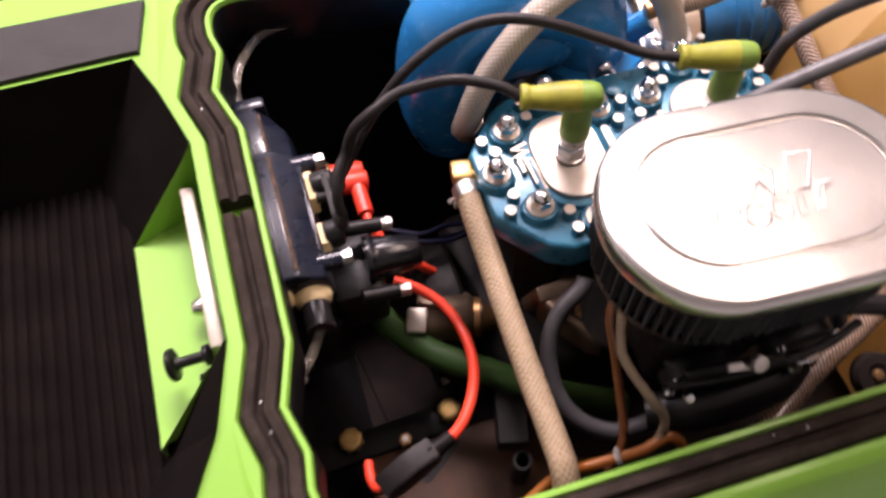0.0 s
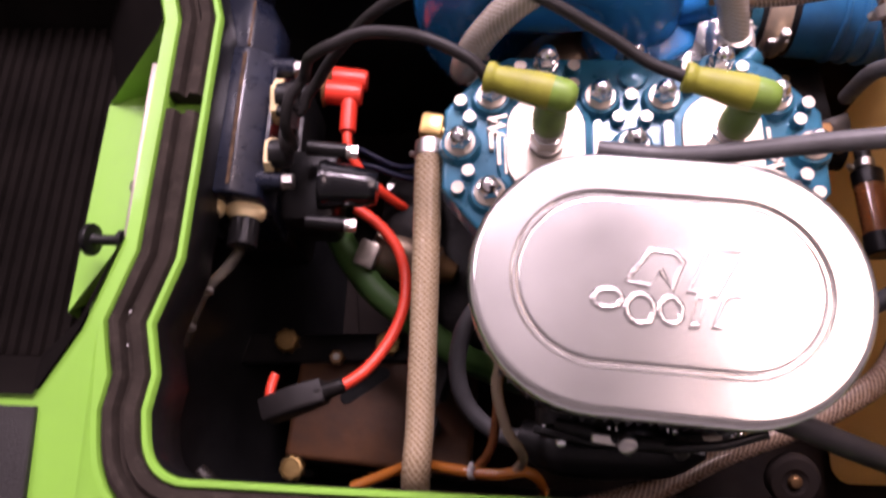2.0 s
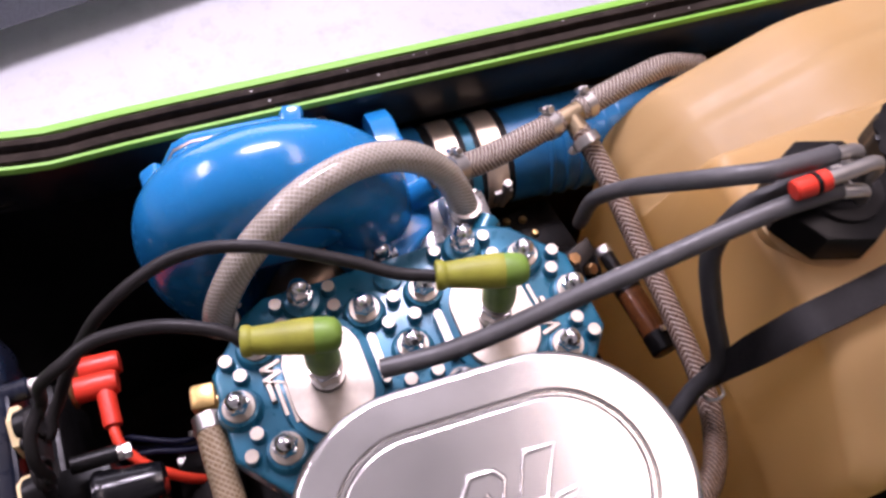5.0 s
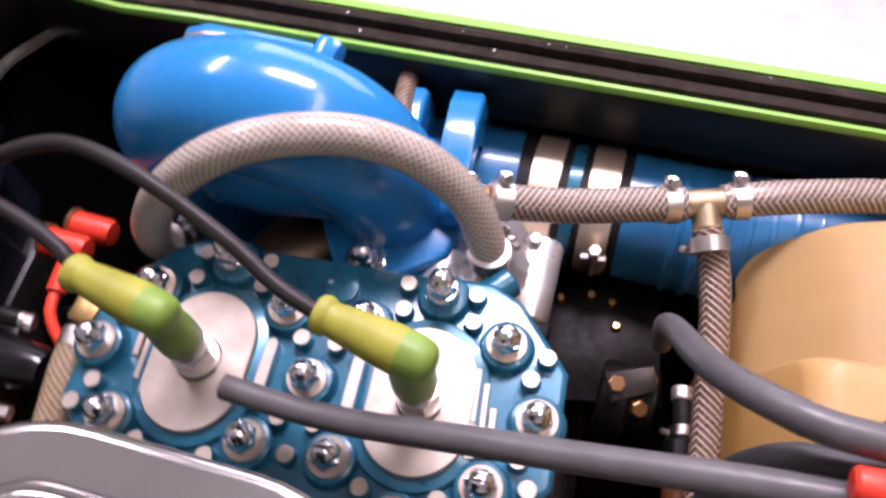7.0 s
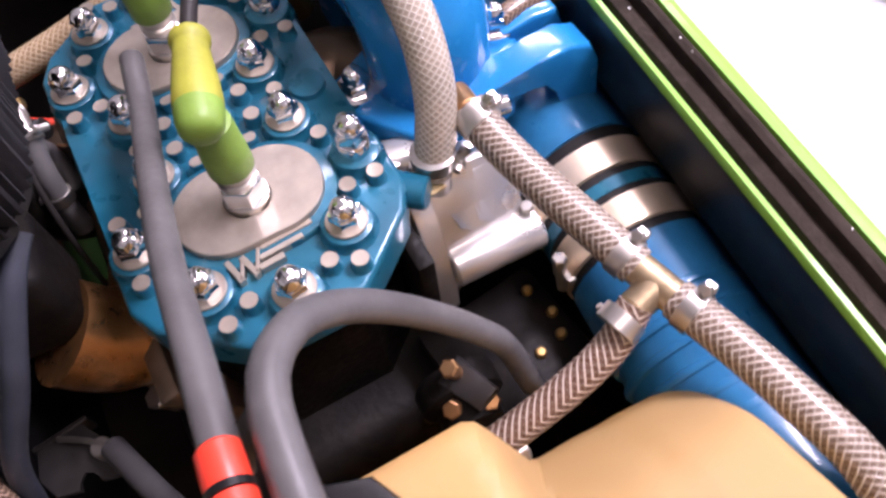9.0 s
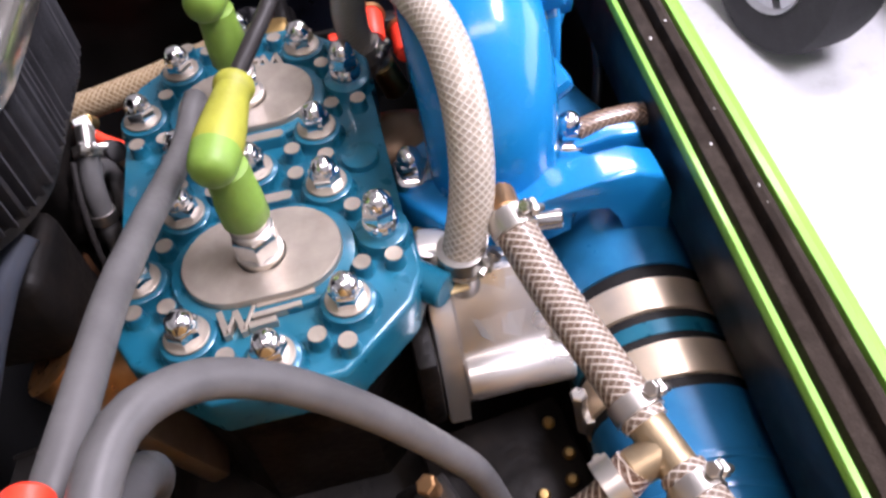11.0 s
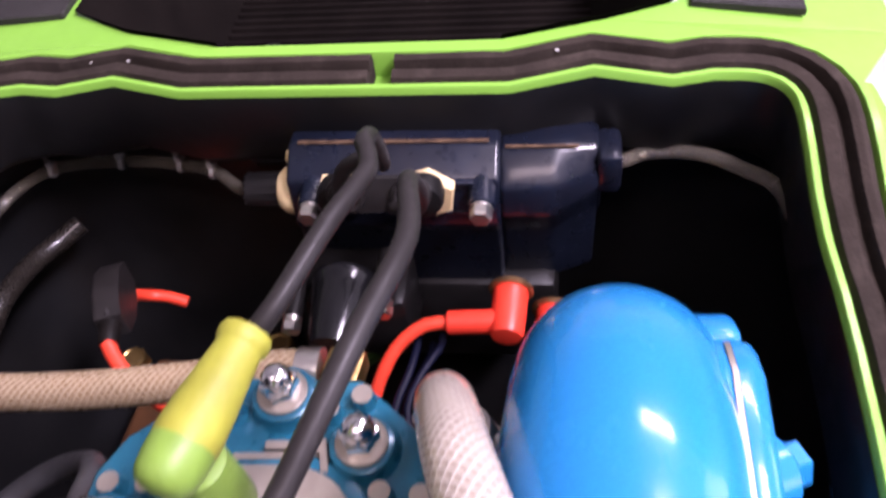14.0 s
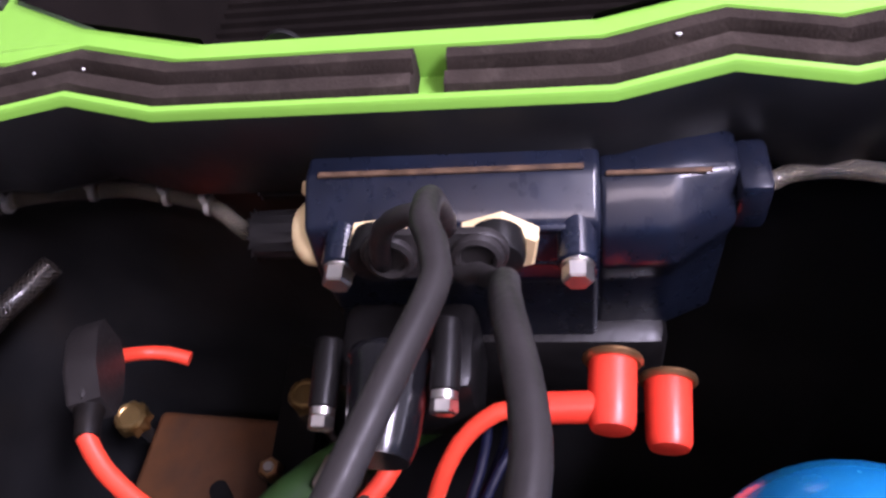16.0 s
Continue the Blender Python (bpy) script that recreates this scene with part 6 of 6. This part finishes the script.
for x, y in ((-0.2537, -0.0846), (-0.1697, -0.0847), (-0.2390, -0.1860)):
    w = thing("wing_nut", "brass hold-down nut on the bilge bracket", "nut", group="hold-down nuts")
    pts = [(0.0105 * (1 if i % 2 else 0.78) * math.cos(i * math.pi / 8), 0.0105 * (1 if i % 2 else 0.78) * math.sin(i * math.pi / 8)) for i in range(16)]
    nb = prism(pts, -0.200, -0.191, 0.0015, 1, Matrix.Translation((x, y, 0)))
    lathe([(0.0090, -0.1912), (0.0082, -0.1900), (0.0068, -0.1898), (0.0060, -0.1905)], 24, Matrix.Translation((x, y, 0)), nb)
    part("nut", nb, BRASS, w)
    part("bore", lathe([(0.0062, -0.1909), (0.0, -0.1908)], 20, Matrix.Translation((x, y, 0))), COPPER, w, "dull brown bore")
    part("stud", rod((x, y, -0.26), (x, y, -0.199), 0.0035, 12), STEEL, w)
brk = thing("bilge_block", "dark grey plastic block beside the battery box", "block")
part("body", rbox((0.021, 0.066, 0.060), pose(-0.1235, -0.0960, -0.185, 0, 0, -14), 0.003), BRACKET, brk)
part("cap", rbox((0.023, 0.036, 0.008), pose(-0.1305, -0.1210, -0.1525, 0, 0, -14), 0.002), MAT_GREY, brk, "grey cap")
vent = thing("tube_end", "open black tube end beside the battery box", "tube")
part("wall", lathe([(0.0045, -0.05), (0.0075, -0.05), (0.0078, -0.001), (0.0072, 0), (0.0056, 0), (0.0050, -0.002), (0.0045, -0.05)], 24, Matrix.Translation((-0.1318, -0.1503, -0.160))), WIRE_BLACK, vent, "worn black tube wall")
bn = thing("bilge_nut", "small copper nut on the hold-down rail", "nut")
part("nut", prism(hex_profile(0.011), -0.200, -0.192, 0.001, 1, Matrix.Translation((-0.2111, -0.0973, 0))), COPPER, bn)
part("stud", rod((-0.2111, -0.0973, -0.21), (-0.2111, -0.0973, -0.1905), 0.0030, 12), STEEL, bn, "short stud")
part_rail = thing("battery_rail", "black hold-down rail across the battery box", "rail")
part("bar", rbox((0.19, 0.024, 0.012), pose(-0.205, -0.0880, -0.206, 0, 0, 2), 0.002), BLACK_PLASTIC, part_rail)
hose("green_hose", [(-0.215, 0.010, -0.120), (-0.1991, -0.0248, -0.130), (-0.1743, -0.0580, -0.130), (-0.1405, -0.0835, -0.130), (-0.1050, -0.1060, -0.140), (-0.07, -0.115, -0.165), (-0.03, -0.12, -0.20)], 0.0105, GREEN_HOSE, "dull green rubber hose in the bilge", "hose")
hose("black_hose", [(-0.0700, -0.0790, -0.0300), (-0.0749, -0.0838, -0.0345), (-0.0906, -0.0900, -0.0451), (-0.1027, -0.1037, -0.0604), (-0.1070, -0.1269, -0.0768), (-0.0994, -0.1497, -0.0876), (-0.0777, -0.1664, -0.0919), (-0.0503, -0.1686, -0.0898), (-0.0193, -0.1710, -0.0840), (0.02, -0.165, -0.085)], 0.0060, HOSE_CHAR, "charcoal rubber hose looping below the filter", "hose")
hose("thin_tube", [(-0.0660, -0.1050, 0.0300), (-0.0793, -0.1253, 0.0100), (-0.0797, -0.1375, -0.0050), (-0.0803, -0.1578, -0.0300), (-0.0835, -0.1794, -0.0470), (-0.0911, -0.1895, -0.0550), (-0.1000, -0.1950, -0.0600)], 0.0030, ORANGE_TUBE, "thin dark amber tube hanging below the filter", "tube", seg=10, group="thin tubes")
hose("thin_tube", [(-0.0720, -0.1180, 0.0350), (-0.0800, -0.1420, 0.0120), (-0.0813, -0.1536, 0.0068), (-0.0749, -0.1747, 0.0000), (-0.0660, -0.1850, -0.0160), (-0.0668, -0.1905, -0.0300), (-0.0740, -0.1950, -0.0400), (-0.0850, -0.1955, -0.0420)], 0.0030, PALE_TUBE, "thin clear tube bending towards the hull side", "tube", seg=10, group="thin tubes")
hose("intake_hose", [(0.0480, -0.0840, 0.036), (0.0590, -0.0930, 0.0290), (0.0722, -0.1060, 0.0110), (0.0826, -0.1200, -0.0120), (0.0920, -0.1430, -0.0500), (0.098, -0.155, -0.090)], 0.0056, HOSE_BLUE, "blue-grey rubber hose dropping aft below the filter", "hose")
hose("thin_tube", [(-0.1700, -0.2040, -0.0720), (-0.1500, -0.1960, -0.0680), (-0.1306, -0.1895, -0.0600), (-0.1120, -0.1915, -0.0500), (-0.0949, -0.1939, -0.0430), (-0.0780, -0.1950, -0.0390), (-0.0640, -0.1930, -0.0330), (-0.0560, -0.1970, -0.0380), (-0.0520, -0.2030, -0.0520)], 0.0034, AMBER_TUBE, "thin amber tube clipped along the hull side", "tube", seg=10, group="thin tubes")
for cx, cy, cz in ((-0.1306, -0.1895, -0.0600), (-0.0949, -0.1939, -0.0430)):
    clip = thing("tube_clip", "small pale clip on the thin amber tube", "clip", group="tube clips")
    part("loop", lathe([(0.0034, 0), (0.0044, 0.0003), (0.0044, 0.0032), (0.0034, 0.0035)], 14, aim((cx - 0.0017, cy, cz), (cx + 0.1, cy, cz + 0.03))), TIE, clip)
    part("lug", rbox((0.003, 0.0045, 0.004), pose(cx, cy + 0.0030, cz + 0.0042, 0, 0, 12), 0.0008, 1), TIE, clip)
mount = thing("rubber_mount", "round brown dusty rubber mount with a screw on the hull", "mount")
MM = pose(0.0987, -0.1892, -0.070, 24, 0, 0)
part("disc", lathe([(0.0, -0.004), (0.0145, -0.004), (0.0160, -0.002), (0.0160, 0.003), (0.0140, 0.0055), (0.008, 0.006), (0.006, 0.0045), (0, 0.0045)], 30, MM), BILGE, mount, "round rubber disc")
part("screw", lathe([(0.0042, 0.0044), (0.0042, 0.006), (0.003, 0.0075), (0, 0.008)], 14, MM), COPPER, mount, "steel screw")
plate = thing("linkage_plate", "dark slotted steel linkage plate beside the carburettors", "bracket")
part("plate", prism([(0.0630, -0.1530), (0.0600, -0.1290), (0.0690, -0.1250), (0.0760, -0.1200), (0.0797, -0.1130), (0.0960, -0.1107), (0.0985, -0.1180), (0.0960, -0.1270), (0.0890, -0.1295), (0.0870, -0.1340), (0.0905, -0.1375), (0.0958, -0.1380), (0.0930, -0.1500), (0.0800, -0.1560)], -0.103, -0.100, 0.0006, 1), BRACKET, plate)
part("fold", rbox((0.003, 0.030, 0.014), pose(0.0615, -0.140, -0.106, 0, 0, 8), 0.0006, 1), BRACKET, plate)
part("pivot", rod((0.082, -0.121, -0.100), (0.082, -0.121, -0.093), 0.0055, 16), STEEL, plate, "plated pivot")
part("rod", tube([(0.066, -0.140, -0.096), (0.074, -0.128, -0.094), (0.083, -0.118, -0.094)], 0.0016, 8), STEEL, plate, "thin steel rod")
hose("vent_hose", [(0.050, -0.160, 0.012), (0.075, -0.168, 0.012), (0.105, -0.1765, 0.000), (0.135, -0.183, -0.018), (0.16, -0.187, -0.045)], 0.0068, WIRE_BLACK, "black rubber vent hose by the side rim", "hose")
wt = thing("plastic_tee", "small white plastic fitting with grey hose ends by the head", "pipe fitting")
part("body", rbox((0.0085, 0.0075, 0.0075), pose(-0.0412, -0.0770, 0.0125, 0, 12, 20), 0.0012), WHITE, wt, "white plastic body")
part("branch", rod((-0.0405, -0.0765, 0.014), (-0.0270, -0.0775, 0.0040), 0.0044, 14), STEEL, wt, "steel stub")
part("barb", rod((-0.0450, -0.0770, 0.0130), (-0.0540, -0.0775, 0.0040), 0.0040, 14), BRASS, wt, "brass barb")
part("clamp", clamp_mesh((-0.0300, -0.0772, 0.0062), (1, 0, -0.8), 0.0062, 0.006), STEEL, wt, "small steel clamp")
part("hose_end", tube([(-0.0290, -0.0774, 0.0060), (-0.0180, -0.0790, -0.0060), (-0.0120, -0.0800, -0.0240), (-0.010, -0.080, -0.045)], 0.0056, 14), HOSE_GREY, wt, "grey hose end")
part("hose_end", tube([(-0.0330, -0.0800, -0.0080), (-0.0420, -0.0790, -0.0160), (-0.0450, -0.0780, -0.0260), (-0.0410, -0.0770, -0.0340), (-0.0320, -0.0770, -0.0420)], 0.0050, 14), HOSE_GREY, wt, "grey hose end")
part("clamp", clamp_mesh((-0.0130, -0.0799, -0.0210), (0.2, 0, -1), 0.0060, 0.006), STEEL, wt, "small steel clamp")
hose("throttle_cable", [(-0.020, -0.082, 0.010), (-0.006, -0.083, -0.004), (0.006, -0.084, -0.030), (0.010, -0.086, -0.070)], 0.0016, WIRE_BLACK, "thin black throttle cable beside the head", "cable", seg=8)

guard = thing("coupling_guard", "dark engine mount plate with small brass screws", "mount plate")
part("plate", rbox((0.075, 0.075, 0.008), pose(0.135, 0.088, -0.118, 0, 0, 6), 0.002), ENGINE_BLACK, guard)
for bx, by in ((0.1270, 0.1187), (0.1405, 0.1158), (0.1086, 0.1138), (0.1445, 0.1004)):
    part("screw", lathe([(0.0034, -0.116), (0.0034, -0.1125), (0.0022, -0.1110), (0, -0.1108)], 12, Matrix.Translation((bx, by, 0))), BRASS, guard, "small brass screw")
coupling = thing("drive_coupling", "dark rubber drive coupling with tarnished copper bolts", "coupling")
part("hub", lathe([(0, 0), (0.020, 0), (0.022, 0.003), (0.022, 0.014), (0.016, 0.017), (0.016, 0.030), (0, 0.030)], 28, aim((0.138, 0.050, -0.098), (0.175, 0.047, -0.098))), ENGINE_BLACK, coupling, "black coupling hub")
part("yoke", prism([(-0.014, -0.006), (0.012, -0.009), (0.016, 0.004), (-0.010, 0.010)], 0, 0.005, 0.0015, 2, pose(0.152, 0.053, -0.078, 20, -10, 30)), BRACKET, coupling, "dark steel yoke")
for p, q in (((0.1449, 0.0505, -0.0760), (0.1449, 0.0480, -0.0690)), ((0.1600, 0.0600, -0.0920), (0.1625, 0.0590, -0.0850)), ((0.1560, 0.0440, -0.0880), (0.1580, 0.0410, -0.0820))):
    part("bolt", bolt_mesh(p, q, 0.0085, 0.0050, 0.0040), COPPER, coupling, "tarnished copper bolt")
inline = thing("inline_fuel_filter", "amber inline fuel filter with steel clips beside the tank", "fuel filter")
fa, fb = Vector((0.1875, 0.0233, -0.105)), Vector((0.1895, -0.0182, -0.105))
fd = (fb - fa).normalized()
part("bowl", rod(fa, fb, 0.0105, 24), ORANGE_TUBE, inline, "dark amber bowl")
part("cap", rod(fa - fd * 0.010, fa + fd * 0.003, 0.0110, 20), BLACK_PLASTIC, inline, "black end cap")
part("cap", rod(fb - fd * 0.003, fb + fd * 0.014, 0.0112, 20), BLACK_PLASTIC, inline, "black end cap")
part("clip", clamp_mesh(fa - fd * 0.016, fd, 0.0062, 0.006), STEEL, inline, "steel clip")
part("clip", rbox((0.007, 0.005, 0.006), Matrix.Translation(fb + fd * 0.001 + Vector((0.002, 0.001, 0.0110))), 0.001), CHROME, inline, "bright clip screw")
part("end_fitting", rod(fa - fd * 0.042, fa - fd * 0.034, 0.0066, 18), POLISHED, inline, "pale metal end fitting")
part("nipple", rod(fa - fd * 0.040, fa - fd * 0.008, 0.0058, 14), WIRE_BLACK, inline)

# ---- beyond the hull: a parked car beside the hull ----
car = thing("parked_car", "dark grey car parked beside the hull on the floor", "car")
CAR = material("dark_grey_car_paint", (0.055, 0.062, 0.078), 0.25, metal=0.3, vary=0.05, scale=5, coat=0.6)
NRM = Vector((0.12, -0.99, 0)).normalized()
HUB = Vector((-1.42, 1.22, FLOOR_Z + 0.290))
AX = Vector((0.99, 0.12, 0)).normalized()


def carm(p):
    return HUB + AX * p[0] - NRM * p[1] + Vector((0, 0, p[2]))


def car_shell(outline, d0, d1, bevel):
    bm = prism(outline, d0, d1, 0, 1)
    bmesh.ops.bevel(bm, geom=[e for e in bm.edges if e.calc_face_angle(0) > 0.9], offset=bevel, segments=3, affect="EDGES", profile=0.5)
    m = Matrix.Translation(HUB) @ Matrix((AX, Vector((0, 0, 1)), -NRM)).transposed().to_4x4()
    bmesh.ops.transform(bm, matrix=m, verts=bm.verts)
    return bm


def arch(cx):
    return [(cx - 0.36 * math.cos(a), 0.36 * math.sin(a)) for a in (i * math.pi / 12 for i in range(13))]


SIDE_LINE = [(-0.72, -0.02)] + arch(0.0) + arch(2.45) + [(3.10, -0.02), (3.16, 0.28), (3.05, 0.55), (0.90, 0.62), (-0.40, 0.50), (-0.74, 0.34)]
part("body", car_shell(SIDE_LINE, 0.29, 1.65, 0.035), CAR, car, "dark grey painted car body")
part("cabin", car_shell([(0.62, 0.60), (1.15, 1.00), (2.45, 1.02), (2.98, 0.56)], 0.37, 1.56, 0.05), CAR, car, "dark grey car cabin")
part("window", car_shell([(0.80, 0.66), (1.18, 0.95), (1.72, 0.96), (1.72, 0.66)], 0.362, 0.376, 0.004), GLOSS_BLACK, car, "dark side window")
part("window", car_shell([(1.80, 0.66), (1.80, 0.96), (2.36, 0.96), (2.66, 0.66)], 0.362, 0.376, 0.004), GLOSS_BLACK, car, "dark side window")
sk = bmesh.new()
rows = []
for x in (0.40, 0.42, 2.03, 2.05):
    rows.append([sk.verts.new(carm((x, d, z))) for d, z in ((0.42, -0.165), (0.32, -0.165), (0.285, -0.140), (0.270, 0.010), (0.282, 0.03), (0.32, 0.04))])
for a, b in zip(rows, rows[1:]):
    for i in range(5):
        sk.faces.new((a[i], a[i + 1], b[i + 1], b[i]))
part("sill", sk, CAR, car, "dark grey side sill")
for cx, cd in ((0.0, 0.07), (2.45, 0.20), (0.0, 1.20), (2.45, 1.20)):
    part("axle", rod(carm((cx, cd, 0)), carm((cx, cd + 0.30, 0)), 0.06, 20), BLACK_PLASTIC, car)
for cx, cd in ((2.45, 0.20), (0.0, 1.50), (2.45, 1.50)):
    part("wheel", lathe([(0.0, -0.06), (0.19, -0.085), (0.245, -0.09), (0.278, -0.078), (0.290, 0.0), (0.278, 0.078), (0.245, 0.09), (0.19, 0.08), (0.10, 0.07), (0.0, 0.07)], 48, Matrix.Translation(carm((cx, cd, 0))) @ pose(0, 0, 0, 90, 0, 7)), TYRE, car, "black car wheel on the far corners")
WM = Matrix.Translation(HUB - NRM * 0.07) @ pose(0, 0, 0, 90, 0, 7)
WR = WM @ Matrix.Diagonal((0.87, 0.87, 1, 1))
whl = new("wheel")
whl.parent = car
tagged(whl, "silver multi-spoke wheel with black tyre")
part("tyre", lathe([(0.17, -0.085), (0.245, -0.09), (0.278, -0.078), (0.288, -0.05), (0.290, 0.0), (0.288, 0.05), (0.278, 0.078), (0.245, 0.09), (0.180, 0.088), (0.170, 0.080), (0.160, 0.0), (0.17, -0.085)], 64, WM), TYRE, whl, "black rubber tyre")
part("rim", lathe([(0.186, 0.00), (0.197, 0.082), (0.194, 0.088), (0.184, 0.082), (0.172, 0.045), (0.165, 0.0), (0.0, -0.01)], 48, WR), HUBCAP, whl, "silver wheel rim")
for k in range(7):
    part("spoke", prism([(0.035, -0.020), (0.080, -0.024), (0.112, -0.026), (0.140, -0.036), (0.160, -0.050), (0.184, -0.074), (0.184, 0.074), (0.160, 0.050), (0.140, 0.036), (0.112, 0.026), (0.080, 0.024), (0.035, 0.020)], 0.030, 0.074, 0.006, 3, WR @ pose(0, 0, 0, 0, 0, 360 / 7 * k + 20)), HUBCAP, whl, "silver spoke")
for k in range(5):
    part("wheel_nut", prism(hex_profile(0.018), 0.070, 0.082, 0.002, 1, WR @ pose(0.045 * math.cos(k * 1.2566), 0.045 * math.sin(k * 1.2566), 0)), BLACK_PLASTIC, whl)
# flat dark disc stands in for the shade between the spokes
part("spoke_shade", lathe([(0.0, 0.004), (0.164, 0.004), (0.164, 0.010), (0.0, 0.010)], 40, WR), TYRE, whl, "dark disc for the shade behind the spokes")
part("hub", lathe([(0.062, 0.02), (0.062, 0.068), (0.050, 0.076), (0.024, 0.077), (0.022, 0.070), (0, 0.070)], 32, WR), HUBCAP, whl, "silver hub")
